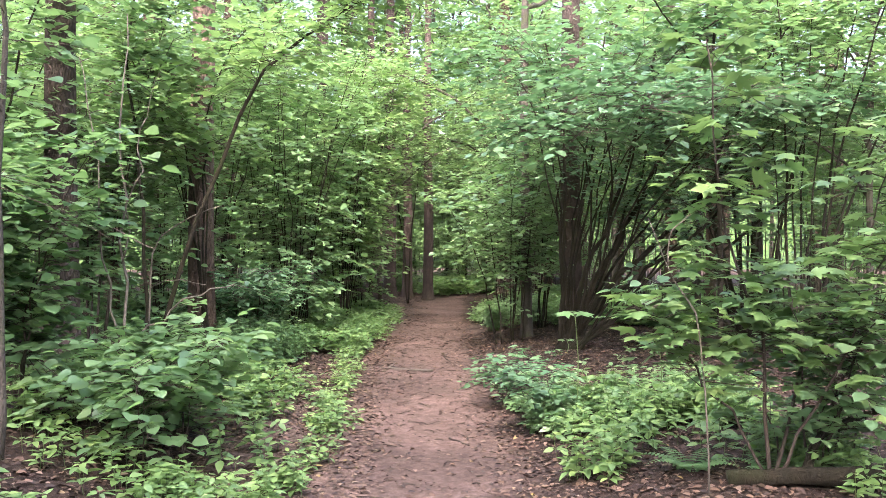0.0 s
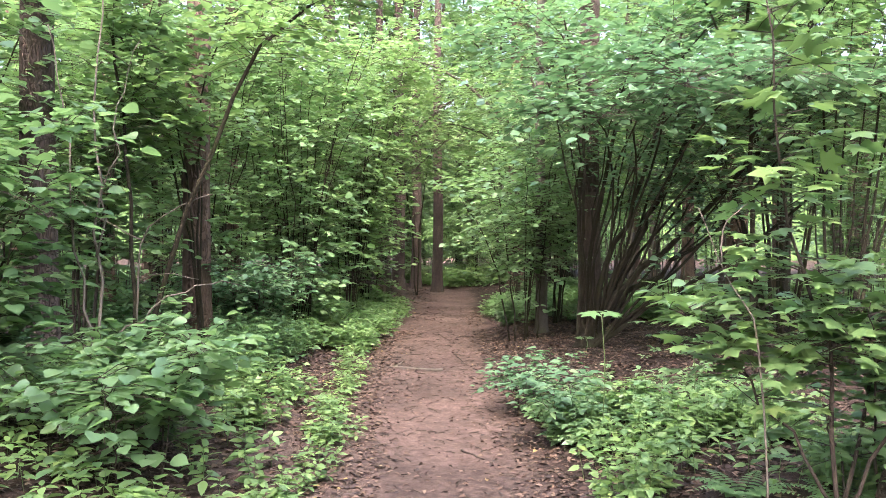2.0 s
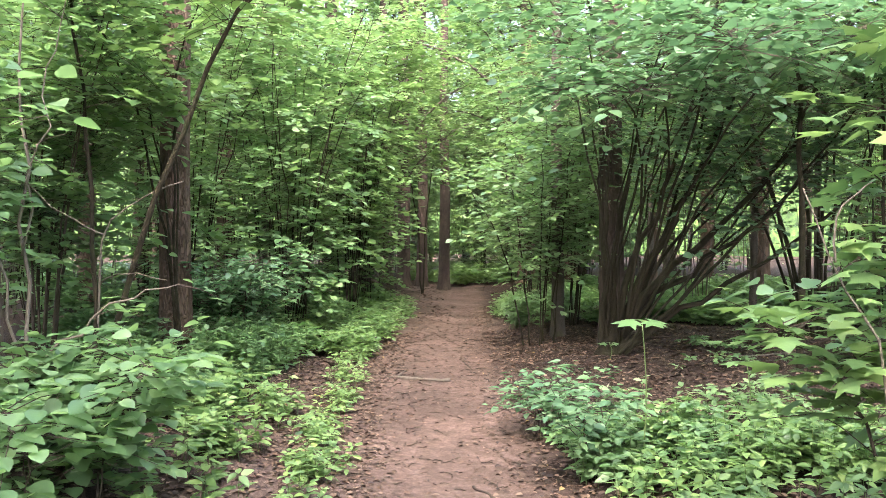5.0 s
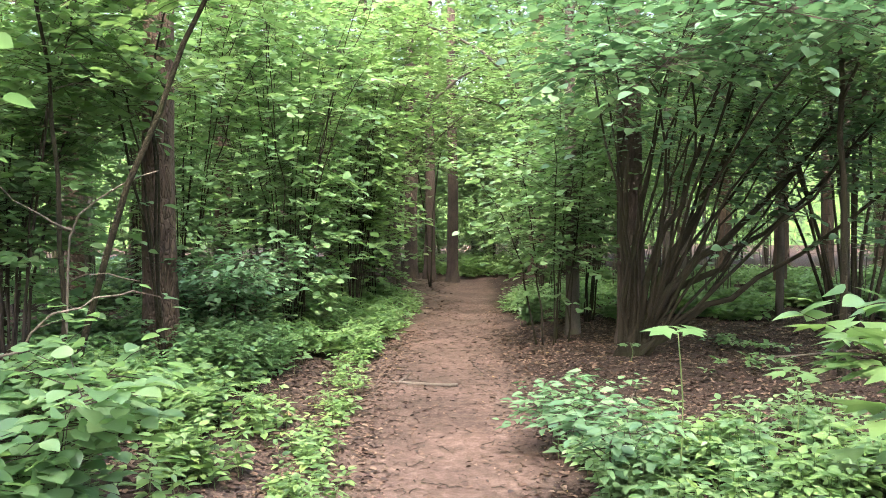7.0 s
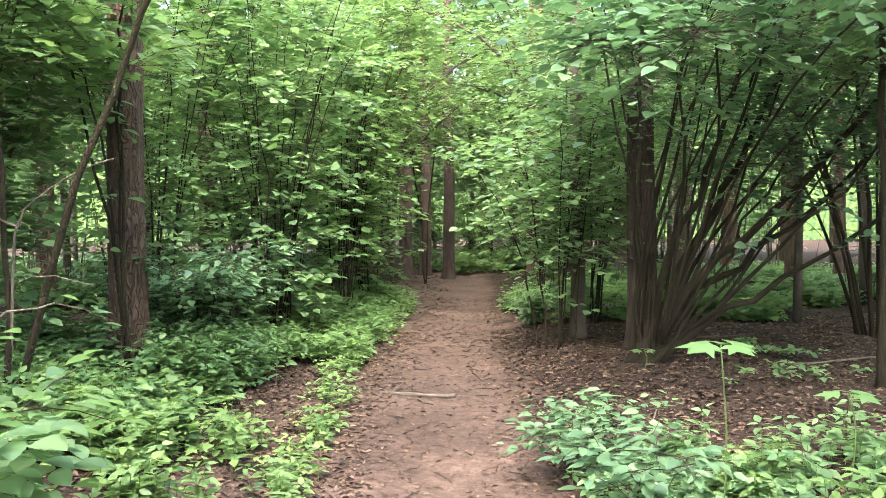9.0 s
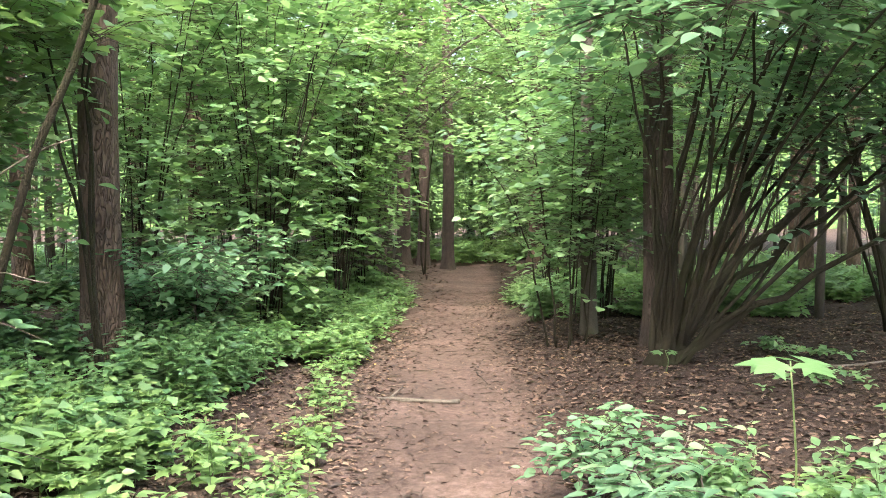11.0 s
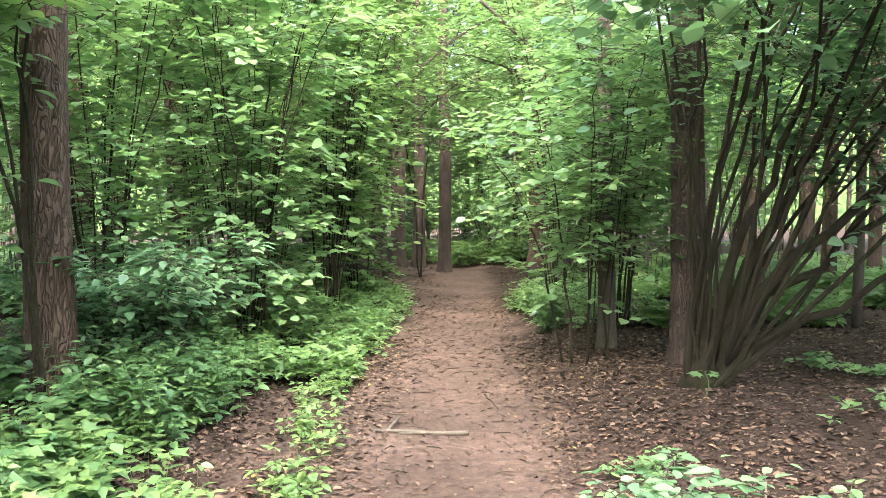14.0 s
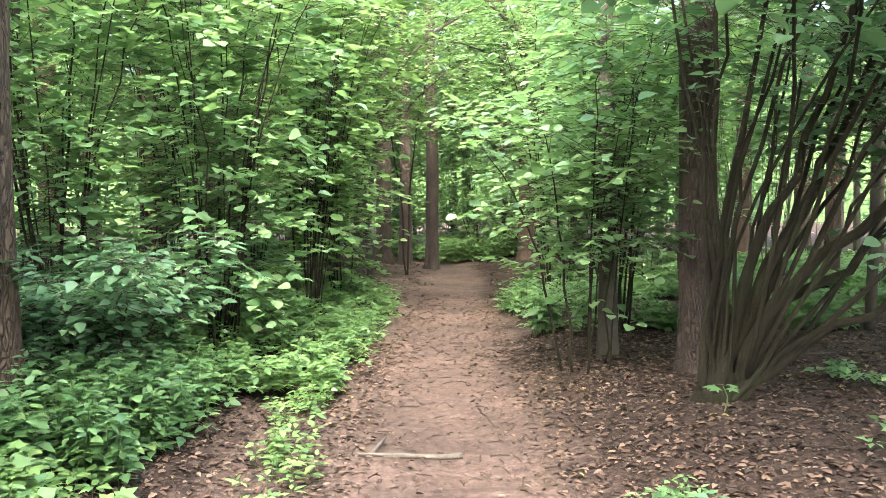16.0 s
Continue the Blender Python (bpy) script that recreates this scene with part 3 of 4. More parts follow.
    bush("hazel_tree", 4.7, 13.2, fan(13, 5.2, 0.55, 0.024, 0.25), 380, 0.12, ROUND, LEAF, BARK_HAZEL, "many-stemmed hazel in the shade of the wood", "tree", start=0.5, reach=(0.35, 0.9), per=8, spread=0.8)
    bush("hazel_tree", 4.0, 9.8, fan(9, 4.8, 0.5, 0.018, 0.25, 0.3, 1.6), 300, 0.115, ROUND, LEAF, BARK_HAZEL, "hazel standing on brown leaf litter", "tree", start=0.55, reach=(0.35, 0.9), per=8, spread=0.8)
    return v, f


v, f = big_hazel()
hz = bpy.data.objects["hazel_tree"]  # the one by the path
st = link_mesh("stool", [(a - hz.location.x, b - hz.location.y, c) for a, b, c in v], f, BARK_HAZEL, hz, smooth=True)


# ---------------- the shrubs along both sides ----------------
def left_shrubs():
    bush("hazel_shrub", -2.3, 13.4, fan(14, 4.4, 0.36, 0.012), 470, 0.115, ROUND, LEAF, BARK_HAZEL, "tall green hazel shrub with thin upright stems", "shrub", start=0.12, spread=0.35)
    bush("hazel_shrub", -3.5, 12.8, fan(12, 4.4, 0.36, 0.012), 380, 0.115, ROUND, LEAF, BARK_HAZEL, "dense hazel shrub behind the pine", "shrub", start=0.12, spread=0.35)
    bush("hazel_shrub", -1.9, 16.2, fan(13, 5.4, 0.36, 0.012), 480, 0.12, ROUND, LEAF_BRIGHT, BARK_HAZEL, "tall bright green shrub arching over the path", "shrub", start=0.2, spread=0.45)
    bush("low_shrub", -2.65, 11.75, fan(20, 1.0, 0.85, 0.008, 0.35), 400, 0.115, OVAL, LEAF_COOL, TWIG, "low bluish-green shrub with long leaves", "shrub", start=0.15, reach=(0.15, 0.4), per=6, spread=0.15)
    bush("low_shrub", -1.95, 5.75, fan(12, 0.85, 0.65, 0.007, 0.3), 260, 0.105, ROUND, LEAF, TWIG, "leafy green shrub at the edge of the path", "shrub", start=0.2, reach=(0.15, 0.4), per=6, spread=0.15)
    bush("hazel_shrub", -3.2, 6.3, fan(9, 1.9, 0.4, 0.010), 420, 0.115, ROUND, LEAF, TWIG, "green shrub in front of the pine trunk", "shrub", start=0.2, reach=(0.2, 0.5), per=7)
    bush("hazel_shrub", -3.9, 9.6, fan(10, 3.6, 0.4, 0.014), 520, 0.12, ROUND, LEAF, TWIG, "green shrub between two pine trunks", "shrub", start=0.2)
    bush("arching_hazel", -2.95, 8.6, [([(0, 0, -0.1), (0.48, -0.1, 1.4), (1.05, -0.1, 2.75), (2.05, -0.1, 3.62), (3.0, -0.2, 3.9)], 0.024, 0.009), ([(0, 0, -0.1), (-0.1, 0.2, 1.4), (-0.3, 0.3, 3.0), (-0.2, 0.3, 4.2)], 0.02, 0.008)],
         210, 0.11, ROUND, LEAF_BRIGHT, BARK_HAZEL, "slender hazel stem arching over the path", "shrub", start=0.5, reach=(0.3, 0.7), per=7)
    bush("hazel_shrub", -4.3, 7.4, fan(8, 4.6, 0.40, 0.016), 520, 0.105, ROUND, LEAF, BARK_HAZEL, "tall hazel shrub beside the pine trunk", "shrub", start=0.3, spread=0.4)
    bush("hazel_shrub", -2.75, 10.1, [([(0, 0, -0.1), (-0.05, 0, 1.6), (0.05, -0.2, 2.9), (0.5, -0.4, 3.7)], 0.014, 0.005), ([(0, 0, -0.1), (0.0, -0.1, 1.5), (0.15, -0.4, 2.4), (0.42, -0.9, 2.35)], 0.012, 0.004), ([(0, 0, -0.1), (-0.1, -0.1, 1.5), (-0.15, -0.5, 2.45), (-0.3, -1.0, 2.4)], 0.012, 0.004), ([(0, 0, -0.1), (-0.2, 0, 1.6), (-0.5, -0.2, 2.9), (-0.9, -0.4, 3.6)], 0.014, 0.005)],
         150, 0.12, ROUND, LEAF_BRIGHT, BARK_HAZEL, "thin hazel stems with broad leaves before the pine", "shrub", start=0.62, spread=0.3, per=7)
    bush("hazel_shrub", -1.75, 18.4, fan(9, 4.6, 0.36, 0.012), 400, 0.13, ROUND, LEAF_BRIGHT, BARK_HAZEL, "leafy green shrub beside the path", "shrub", start=0.15, spread=0.4)
    bush("hazel_shrub", -3.0, 15.2, fan(9, 5.0, 0.36, 0.012), 320, 0.13, ROUND, LEAF_BRIGHT, BARK_HAZEL, "tall bright shrub in the thicket", "shrub", start=0.2, spread=0.4)
    bush("hazel_shrub", -2.6, 20.8, fan(9, 6.0, 0.34, 0.014), 340, 0.14, OVAL, LEAF, BARK_HAZEL, "tall leafy shrub before the row of trunks", "shrub", start=0.42, spread=0.6)
    bush("hazel_shrub", -0.95, 23.6, [([(0, 0, -0.1), (0.1, 0, 2.0), (0.3, -0.2, 3.6), (0.9, -0.4, 5.4)], 0.02, 0.008), ([(0, 0, -0.1), (-0.2, 0, 2.2), (-0.5, -0.2, 4.0), (-0.6, -0.4, 6.2)], 0.02, 0.008)], 220, 0.15, OVAL, LEAF_BRIGHT, BARK_HAZEL, "slim leafy tree hanging over the path", "tree", start=0.5, spread=0.9, reach=(0.4, 1.0))
    # bare pale shoots
    stems = [([(0, 0, -0.05), (0.02, 0, 1.0), (-0.02, 0.05, 2.0), (0.05, 0, 3.0)], 0.012, 0.004), ([(0, 0, 0.3), (0.15, 0.1, 0.7), (0.45, 0.1, 0.95), (0.8, 0.1, 1.05)], 0.009, 0.003),
             ([(0, 0, 0.6), (-0.12, 0, 1.2), (-0.16, 0, 2.0), (-0.3, 0, 2.7)], 0.008, 0.003), ([(0.01, 0, 1.2), (0.1, 0, 1.7), (0.16, 0, 2.2), (0.3, 0, 2.6)], 0.006, 0.002)]
    bush("bare_sapling", -2.32, 6.2, stems, 26, 0.07, OVAL, LEAF, DEAD, "thin pale half-bare sapling", "sapling", start=0.4, reach=(0.15, 0.3), per=4, spread=0.05)
    stems = [([(0, 0, -0.05), (0.0, 0, 1.5), (0.02, 0, 3.0), (0.05, 0, 4.5)], 0.02, 0.01)]
    bush("young_tree", -2.55, 4.95, stems, 40, 0.10, ROUND, LEAF, BARK_GREY, "slim pale young trunk with a few leaves", "tree", start=0.35, reach=(0.3, 0.6), per=5)


def right_shrubs():
    bush("lime_sapling", 1.85, 4.85, [([(0, 0, -0.05), (-0.05, 0, 0.8), (-0.25, 0, 1.5), (-0.37, 0, 2.5)], 0.011, 0.004), ([(0, 0, 0), (0.3, -0.1, 0.6), (0.5, -0.1, 1.1), (0.75, -0.1, 1.5)], 0.009, 0.003), ([(0, 0, 0), (-0.3, 0.1, 0.5), (-0.55, 0.1, 0.85), (-0.8, 0.1, 1.0)], 0.008, 0.003),
         ([(0, 0, 0), (0.35, 0.3, 0.7), (0.7, 0.4, 1.3), (0.9, 0.4, 2.1)], 0.010, 0.003)], 230, 0.125, MAPLE, LEAF_LIME, TWIG, "young broad-leaved sapling with bright lobed leaves", "sapling", start=0.3, reach=(0.12, 0.4), per=5, spread=0.15)
    bush("low_shrub", 2.2, 5.2, fan(9, 1.1, 0.6, 0.008, 0.3), 170, 0.09, ROUND, LEAF, TWIG, "leafy shrub by the fallen log", "shrub", start=0.2, reach=(0.2, 0.4), per=6, spread=0.15)
    bush("low_shrub", 0.62, 8.3, fan(10, 0.50, 0.55, 0.005, 0.12), 80, 0.078, OVAL, LEAF_COOL, TWIG, "low pale green shrub at the path edge", "shrub", start=0.3, reach=(0.12, 0.3), per=6, spread=0.1)
    bush("low_shrub", 0.92, 7.3, fan(7, 0.5, 0.8, 0.005, 0.15), 50, 0.095, OVAL, LEAF_COOL, TWIG, "low pale green shrub at the path edge", "shrub", start=0.3, reach=(0.12, 0.3), per=6, spread=0.1)
    bush("hazel_shrub", 0.98, 12.95, fan(7, 3.1, 0.45, 0.012, 0.3), 330, 0.105, ROUND, LEAF, BARK_HAZEL, "hazel shrub with bent dark stems at the path edge", "shrub", start=0.25, spread=0.35)
    bush("hazel_shrub", 1.6, 14.5, fan(10, 3.6, 0.38, 0.014), 480, 0.10, ROUND, LEAF, BARK_HAZEL, "hazel shrub with dark leaning stems by the path", "shrub", start=0.25, spread=0.35)
    bush("hazel_shrub", 1.35, 17.6, fan(11, 4.6, 0.36, 0.012), 360, 0.12, OVAL, LEAF, BARK_HAZEL, "hazel shrub arching over the path", "shrub", start=0.25, spread=0.45)
    bush("hazel_shrub", 2.2, 21.5, fan(11, 5.6, 0.36, 0.012), 360, 0.135, OVAL, LEAF, BARK_HAZEL, "tall leafy shrub beside the path", "shrub", start=0.25, spread=0.5)

    bush("young_tree", 3.2, 10.0, [([(0, 0, -0.1), (0.03, 0, 1.5), (-0.03, 0.05, 3.2), (0.05, 0, 5.4)], 0.032, 0.012), ([(0, 0, 2.4), (0.4, 0.1, 3.2), (0.9, 0.2, 3.9), (1.3, 0.2, 4.3)], 0.014, 0.005), ([(0, 0, 2.7), (-0.4, -0.2, 3.5), (-0.9, -0.3, 4.2), (-1.3, -0.3, 4.5)], 0.014, 0.005)],
         240, 0.11, ROUND, LEAF, BARK_HAZEL, "slim dark young tree on brown leaf litter", "tree", start=0.5, reach=(0.3, 0.8), per=8, spread=0.5)
    # leafy boughs that reach over the path
    bush("arching_tree", 1.9, 18.8, [([(0, 0, -0.1), (-0.1, 0, 2.2), (-0.8, -0.2, 3.8), (-2.4, -0.4, 4.9), (-3.6, -0.4, 5.0)], 0.05, 0.012), ([(0, 0, -0.1), (0.1, 0, 2.5), (-0.3, -0.3, 4.6), (-1.0, -0.8, 6.4)], 0.045, 0.012), ([(0, 0, 1.5), (-0.4, -0.3, 2.6), (-1.2, -0.7, 3.4), (-2.0, -1.0, 3.6)], 0.03, 0.008)],
         360, 0.125, OVAL, LEAF_BRIGHT, BARK_GREY, "young tree arching over the path with light leaves", "tree", start=0.3, reach=(0.4, 0.9), per=9, spread=0.8, stem_name="limb")
    bush("arching_tree", -1.6, 22.0, [([(0, 0, -0.1), (0.1, 0, 2.4), (0.7, -0.2, 4.0), (2.0, -0.4, 5.0), (2.9, -0.4, 5.2)], 0.05, 0.012), ([(0, 0, -0.1), (-0.1, 0, 2.8), (0.3, -0.3, 5.2), (0.9, -0.8, 7.2)], 0.05, 0.012), ([(0, 0, 1.8), (0.4, -0.3, 2.8), (1.1, -0.7, 3.5), (1.8, -1.0, 3.9)], 0.03, 0.008)],
         360, 0.135, OVAL, LEAF_BRIGHT, BARK_GREY, "young tree arching over the path with light leaves", "tree", start=0.3, reach=(0.4, 0.9), per=9, spread=0.8, stem_name="limb")


left_shrubs()
right_shrubs()

# fill of the wood: a few patterns, set out many times
far_hazel = bush("hazel_shrub", -5.0, 15.5, fan(10, 4.8, 0.35, 0.012), 300, 0.14, FAR, LEAF_BRIGHT, BARK_HAZEL, "green hazel shrub in the wood", "shrub", start=0.15, spread=0.5, twig_mesh=False, group="shrubs of the wood")
far_bright = bush("hazel_shrub", 0.9, 31.0, fan(10, 4.6, 0.4, 0.012), 380, 0.15, FAR, LEAF_BRIGHT, BARK_HAZEL, "bright green shrub at the end of the path", "shrub", start=0.05, spread=0.5, twig_mesh=False, group="shrubs of the wood")
tall_tree = bush("broadleaf_tree", -4.4, 21.0, fan(1, 10.5, 0.06, 0.08) + [([(0, 0, z), (0.5 * math.cos(a), 0.5 * math.sin(a), z + 0.7), (1.3 * math.cos(a), 1.3 * math.sin(a), z + 1.2), (2.1 * math.cos(a), 2.1 * math.sin(a), z + 1.4)], 0.03, 0.008) for z, a in zip(np.linspace(2.8, 9, 14), np.arange(14) * 2.4)],
                 560, 0.16, FAR, LEAF, BARK_GREY, "tall young broadleaf tree in full leaf", "tree", start=0.3, reach=(0.4, 1.0), spread=0.5, twig_mesh=False, group="broadleaf trees of the wood", stem_name="limb")

thicket = bush("sapling_clump", 4.2, 17.2, fan(9, 4.4, 0.22, 0.011, 0.5), 150, 0.13, FAR, LEAF_BRIGHT, BARK_GREY, "clump of thin grey saplings in the open wood", "sapling", start=0.45, spread=0.5, twig_mesh=False, group="sapling clumps")


def copies(ob, places):
    for x, y, s in places:
        c = copy_thing(ob, pose(x, y, float(land(x, y)) - 0.02, 0, 0, rng.uniform(0, 360)))
        c.scale = (s, s, s * rng.uniform(0.9, 1.1))


copies(far_hazel, [(-4.9, 11.6, 0.75), (-4.1, 16.8, 0.9), (-3.3, 19.5, 1.0), (-5.6, 18.8, 1.0), (-7.2, 15.2, 1.0), (-2.9, 22.5, 1.0), (-4.9, 24, 1.1), (-7.2, 22, 1.2), (-9, 19, 1.2), (-8.6, 13.6, 1), (-6.2, 9.4, 1.0), (-4.6, 30, 1.2), (-8, 30, 1.3), (-11.5, 26, 1.3), (-2.7, 29, 1.2),
                    (3.4, 25.5, 1.1), (5.6, 28, 1.2), (8.4, 31, 1.3), (12, 27, 1.3), (10.5, 33, 1.3), (15, 31, 1.3), (6.8, 15.8, 0.8), (9.2, 15, 0.9), (7.8, 12, 0.9), (-6, 3, 0.7), (5.5, 4.5, 0.8), (-4.2, -6, 1), (4.3, -7, 1), (0.5, -13, 1.2), (14, 22, 1.2), (4.6, 34, 1.3)])
copies(far_bright, [(0.7, 28.6, 0.6), (-0.5, 29.6, 0.7), (1.6, 27.6, 0.5), (2.6, 30.5, 1.0), (-0.9, 32, 1.1), (0.2, 35, 1.3), (2.2, 34, 1.2), (-2.4, 34.5, 1.2), (-6.2, 33, 1.3), (7, 38, 1.4), (-3.8, 38, 1.4), (11, 38, 1.4), (3.8, 39, 1.4), (-9, 36, 1.4), (16, 36, 1.4)])
# the four between y -3.4 and 1.8 are unseen, added to shade the start
copies(tall_tree, [(2.0, 29.2, 1.2), (-0.7, 34, 1.4), (1.9, 38, 1.4), (-2.6, 31.5, 1.2), (-3.6, 1.2, 1.0), (3.4, 1.8, 1.0), (-2.4, -2.6, 1.1), (2.2, -3.4, 1.1), (-1.9, 29.5, 1.1), (1.4, 27.8, 1.0), (3.4, 31.5, 1.2), (-3.1, 26.4, 1.0), (0.4, 36.5, 1.3), (-6.6, 25.2, 1.1), (-6.2, 12.0, 0.8), (-5.4, 16.2, 0.9), (-7.8, 20, 1.1), (4.3, 14.6, 0.8), (6.2, 16.8, 0.95), (7.8, 14.2, 0.9), (6.0, 12.2, 0.75), (9.5, 17, 1), (-5.4, 28, 1.1), (-9.5, 24, 1.2), (-8.5, 32, 1.2), (2.6, 24, 0.9), (3.9, 19.5, 0.9), (5.5, 25, 1.1), (9, 24.5, 1.1), (7.5, 32, 1.2), (12.5, 33, 1.2), (-3.8, 36, 1.3), (0.2, 42, 1.3), (5, 42, 1.3), (-8, 42, 1.3), (11, 43, 1.3),
                    (-13, 30, 1.3), (16, 27, 1.2),(-5.5, -7, 0.9), (5.6, -6, 0.9), (1.5, -14, 1), (9, 8, 0.9), (-9, 7, 0.9)])

copies(thicket, [(6.6, 17.8, 1.0), (8.3, 18.3, 1.1), (3.3, 20.5, 1.0), (7.2, 23.5, 1.2), (5.0, 21.8, 1.0), (10.3, 19.2, 1.0), (9.8, 22.6, 1.1), (3.0, 16.0, 0.8), (12, 24.5, 1.2), (11.8, 18, 1), (4.6, 26, 1.2), (6.4, 13.2, 0.8),
                 (-6.2, 16.5, 1.0), (-5.2, 20.2, 1.1), (-4.0, 22.0, 1.1), (-7.8, 18.7, 1.1), (-6.6, 13.6, 1.0), (-4.9, 9.3, 0.8)])

# ---------------- far woods ----------------
def far_woods():
    m, nt, nodes, bsdf = node_material("far_foliage")
    c = coords(nt)
    # the ring is flat: the ramp paints shaded gaps and lit clumps of foliage
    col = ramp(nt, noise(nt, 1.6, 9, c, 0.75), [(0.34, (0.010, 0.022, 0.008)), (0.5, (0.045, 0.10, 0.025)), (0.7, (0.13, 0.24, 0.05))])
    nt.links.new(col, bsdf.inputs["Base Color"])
    bsdf.inputs["Roughness"].default_value = 0.9
    a = np.linspace(0, 2 * np.pi, 181)
    v, f = [], []
    for i, q in enumerate(a[:-1]):
        r = 58 + 2 * math.sin(q * 31)
        top = 13 + 1.8 * math.sin(q * 47) + 1.3 * math.sin(q * 83) + rng.normal(0, 0.7)
        for z in (-0.5, top * 0.5, top):
            v.append((r * math.cos(q), 12 + r * math.sin(q), z))
    for i in range(180):
        j = (i + 1) % 180
        for k in (0, 1):
            f.append((i * 3 + k, j * 3 + k, j * 3 + k + 1, i * 3 + k + 1))
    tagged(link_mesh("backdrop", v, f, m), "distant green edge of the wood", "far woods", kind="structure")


far_woods()


# ---------------- small things ----------------
def stick(x0, y0, x1, y1, r, label, forks=(), material=None, lift=0.0):
    p0, p1 = np.array([x0, y0]), np.array([x1, y1])
    mid = (p0 + p1) / 2
    base = empty_at("fallen_stick", mid[0], mid[1])
    pts = []
    for s in np.linspace(0, 1, 8):
        q = p0 + (p1 - p0) * s - mid
        pts.append((q[0] + rng.normal(0, 0.006), q[1] + rng.normal(0, 0.006), float(land(*(q + mid))) - base.location.z + r * 0.7 + lift * s))
    v, f = tube(pts, np.linspace(r, r * 0.55, 8), 7, 0.08)
    link_mesh("stick", v, f, material or DEAD, base, smooth=True)
    for s, dx, dy, dz in forks:
        a = np.array(pts[int(s * 7)])
        v, f = tube([a, a + np.array([dx, dy, dz]) * 0.5, a + np.array([dx, dy, dz])], [r * 0.7, r * 0.5, r * 0.25], 6)
        link_mesh("fork", v, f, material or DEAD, base, smooth=True)
    return tagged(base, label, "stick")


stick(-0.12, 10.75, -0.78, 10.62, 0.019, "pale broken stick lying across the path", [(0.9, 0.08, 0.36, 0.02), (0.45, -0.2, -0.06, 0.01)])
stick(0.05, 7.05, 0.20, 6.75, 0.010, "short dark stick on the path", material=TWIG)
stick(0.02, 11.9, 0.12, 11.45, 0.008, "thin twig lying on the path", material=TWIG)
stick(0.45, 14.2, 0.75, 14.0, 0.012, "short stick at the path edge", material=TWIG)
stick(0.55, 9.7, 1.2, 8.9, 0.009, "thin bent twig on the leaf litter", [(0.5, 0.12, 0.15, 0.12)])
stick(2.0, 13.2, 3.2, 13.0, 0.016, "dry branch on the brown leaf litter", material=TWIG)
stick(2.9, 11.2, 4.2, 11.7, 0.014, "dry branch on the brown leaf litter", material=DEAD)


def fallen_log():
    base = empty_at("fallen_log", 2.35, 4.75)
    pts = bent([(-0.75, 0.1, 0.05), (0, 0, 0.10), (0.9, -0.05, 0.14)], 12, 0.006)
    v, f = tube(pts, np.linspace(0.045, 0.06, 12), 14, 0.06)
    link_mesh("log", v, f, BARK_HAZEL, base, smooth=True)
    v, f = tube(bent([(-0.3, 0.1, 0.1), (-0.1, 0.3, 0.28), (0.5, 0.5, 0.42)], 8), np.linspace(0.03, 0.015, 8), 8, 0.05)
    link_mesh("branch", v, f, BARK_HAZEL, base, smooth=True)
    tagged(base, "mossy grey fallen log under the sapling", "log")


fallen_log()


def maple_seedling(x, y, h, leaf, n, label):
    base = empty_at("maple_seedling", x, y)
    v, f = tube(bent([(0, 0, -0.03), (0.03, 0, h * 0.5), (0, 0, h)], 6), np.linspace(0.005, 0.003, 6), 6)
    link_mesh("stalk", v, f, STALK, base, smooth=True)
    for i in range(n):
        a = i * 2.4 + 0.4
        v, f = leaf_arrays(np.array([[0.05 * math.cos(a), 0.05 * math.sin(a), h]]), np.array([[math.cos(a), math.sin(a), -0.1]]), np.array([[0.1, -0.2, 1.0]]), np.array([leaf]), MAPLE)
        array_mesh("leaf", v, f, LEAF_HERB, base)
    tagged(base, label, "seedling")


maple_seedling(1.07, 7.0, 0.93, 0.15, 5, "maple seedling with large pale lobed leaves")
maple_seedling(1.58, 11.05, 0.17, 0.085, 5, "small green maple seedling at the hazel's foot")
maple_seedling(1.9, 7.6, 0.45, 0.13, 4, "small maple seedling on the litter")
maple_seedling(2.5, 9.0, 0.2, 0.11, 4, "tiny maple seedling on brown litter")


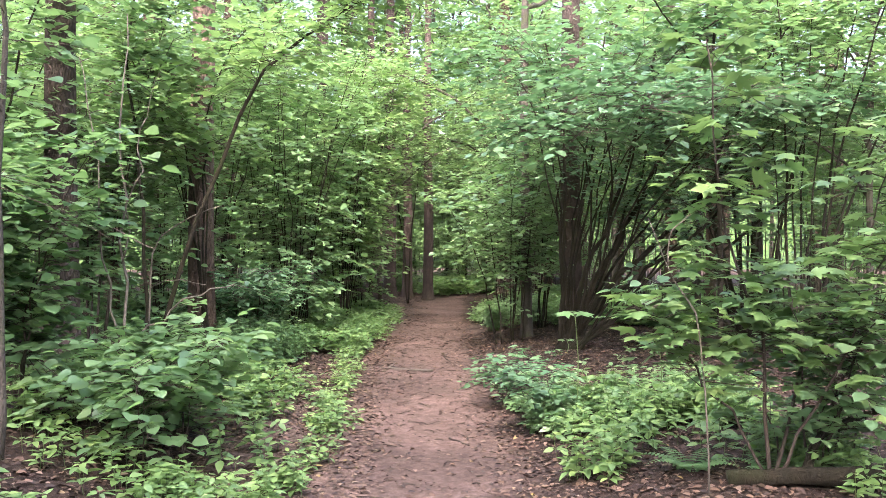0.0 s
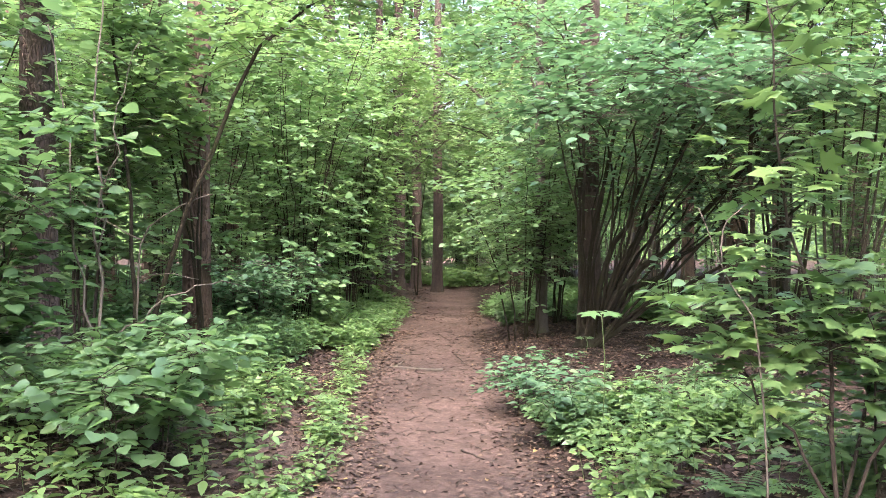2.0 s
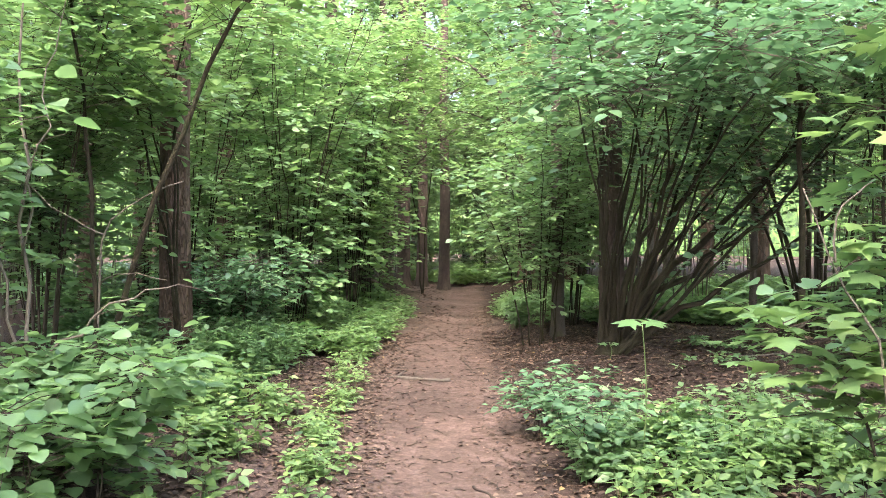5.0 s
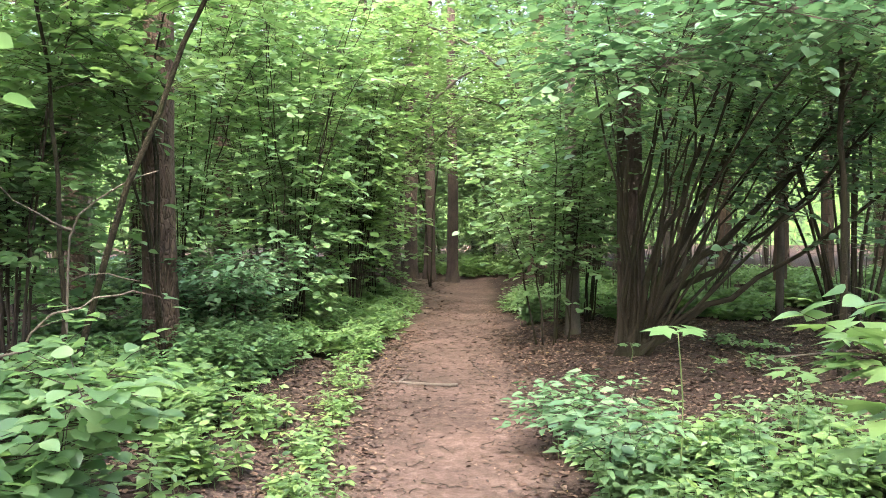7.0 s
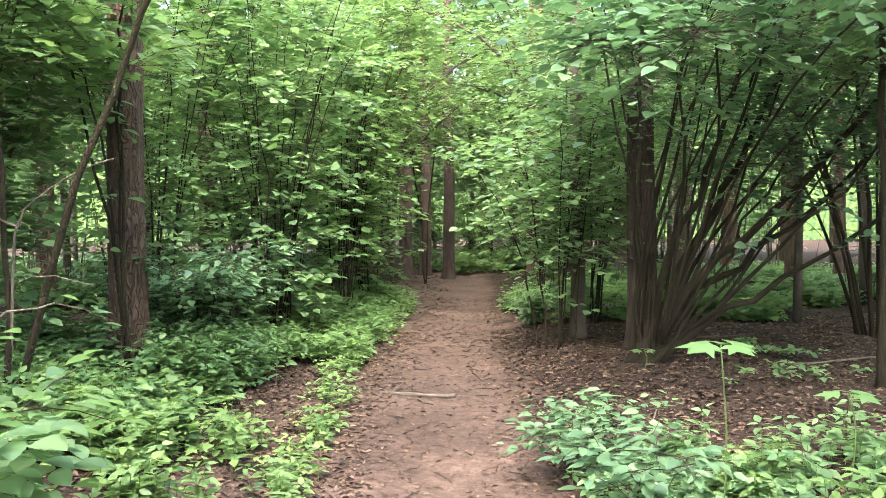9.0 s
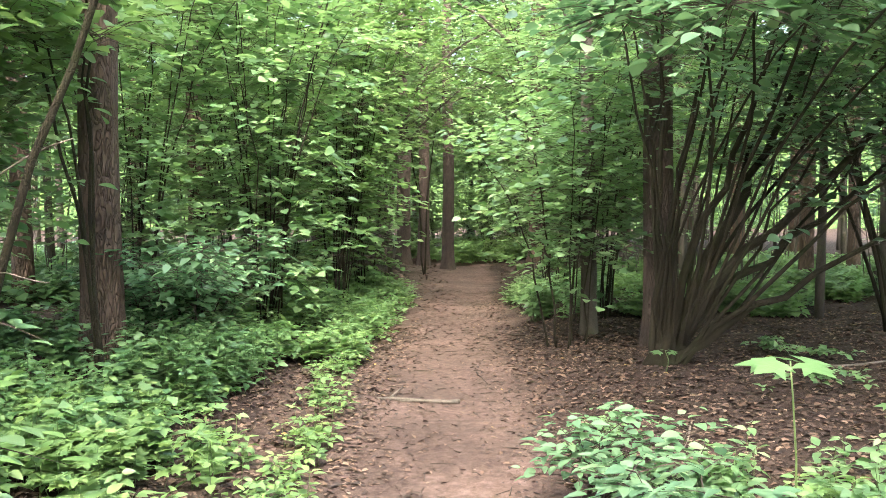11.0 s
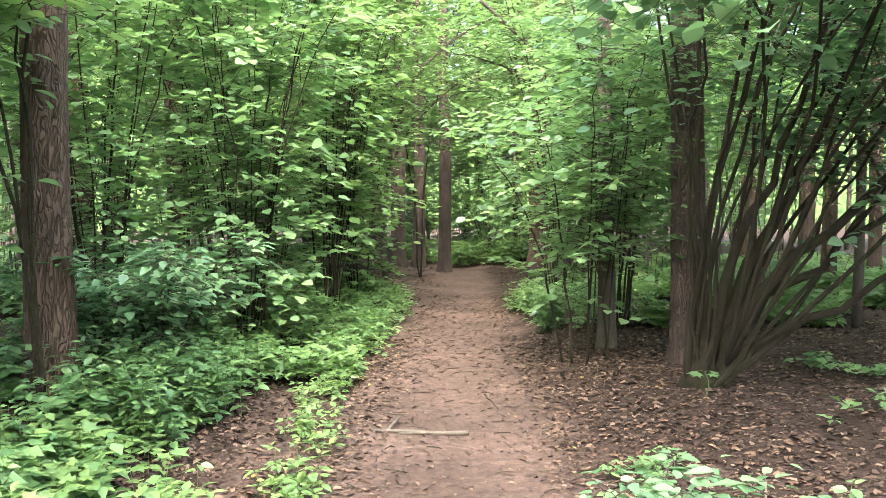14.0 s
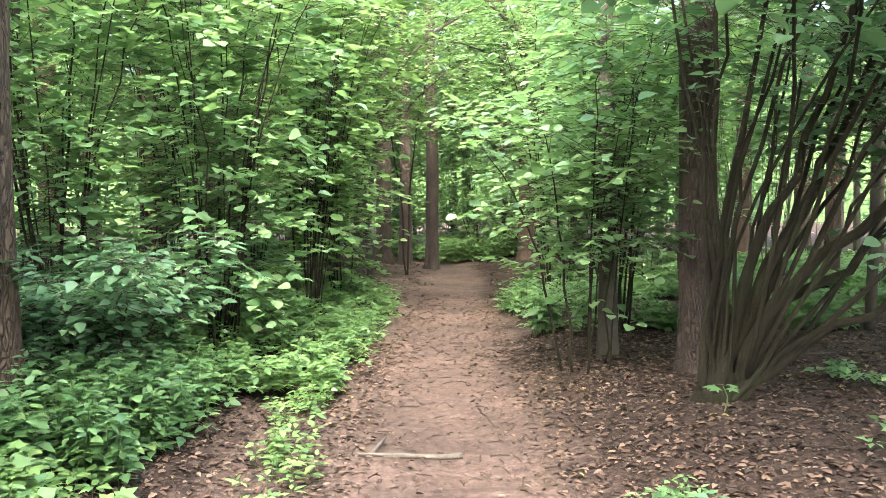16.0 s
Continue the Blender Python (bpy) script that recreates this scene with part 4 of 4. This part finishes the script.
def dead_shoot(x, y, lines, label):
    base = empty_at("dead_branch", x, y)
    for pts, r in lines:
        v, f = tube(bent(pts, 10, 0.006), np.linspace(r, r * 0.4, 10), 6, 0.08)
        link_mesh("shoot", v, f, DEAD, base, smooth=True)
    tagged(base, label, "branch")


dead_shoot(1.45, 4.7, [([(0, 0, -0.05), (-0.05, 0, 0.85), (-0.18, 0, 1.15), (-0.33, 0, 1.5)], 0.006), ([(-0.22, 0, 1.25), (-0.2, 0, 1.42), (-0.1, 0, 1.52)], 0.005)], "pale forked dead shoot standing among leaves")
dead_shoot(-3.0, 8.7, [([(0, 0, -0.1), (0.05, 0, 0.7), (0.1, 0, 1.25), (0.45, -0.1, 1.5), (0.8, -0.2, 1.62)], 0.012), ([(0.1, 0, 1.2), (-0.3, 0, 1.4), (-0.7, 0.1, 1.75)], 0.009), ([(0.06, 0, 0.8), (0.3, -0.2, 0.9), (0.7, -0.3, 0.85)], 0.007)], "pale crooked dead branch beside the pine")
dead_shoot(0.95, 8.3, [([(0.3, 0.9, 0.0), (0.25, 0.5, 0.25), (0.1, 0.1, 0.22), (-0.2, -0.2, 0.30)], 0.007)], "thin grey twig arching out of the herbs")


def fern(x, y, size, label):
    base = empty_at("fern", x, y)
    for k in range(7):
        a = k * 0.9 + rng.uniform(-0.2, 0.2)
        d = np.array([math.cos(a), math.sin(a), 0.0])
        s = np.linspace(0, 1, 15)
        spine = d * (size * s)[:, None] + np.array([0, 0, 1.0]) * (size * (0.75 * s - 0.55 * s * s))[:, None]
        side = np.array([-d[1], d[0], 0.0])
        P = np.concatenate([spine[2:], spine[2:]])
        A = np.concatenate([np.tile(side + d * 0.35, (13, 1)), np.tile(-side + d * 0.35, (13, 1))])
        S = np.concatenate([size * 0.30 * (1.05 - s[2:])] * 2)
        v, f = leaf_arrays(P, A, np.tile([0.0, 0, 1.0], (26, 1)), S, OVAL)
        array_mesh("frond", v, f, LEAF_HERB, base)
    tagged(base, label, "fern")


fern(1.5, 5.2, 0.34, "small green fern beside the fallen log")
fern(1.95, 5.05, 0.30, "small green fern beside the fallen log")
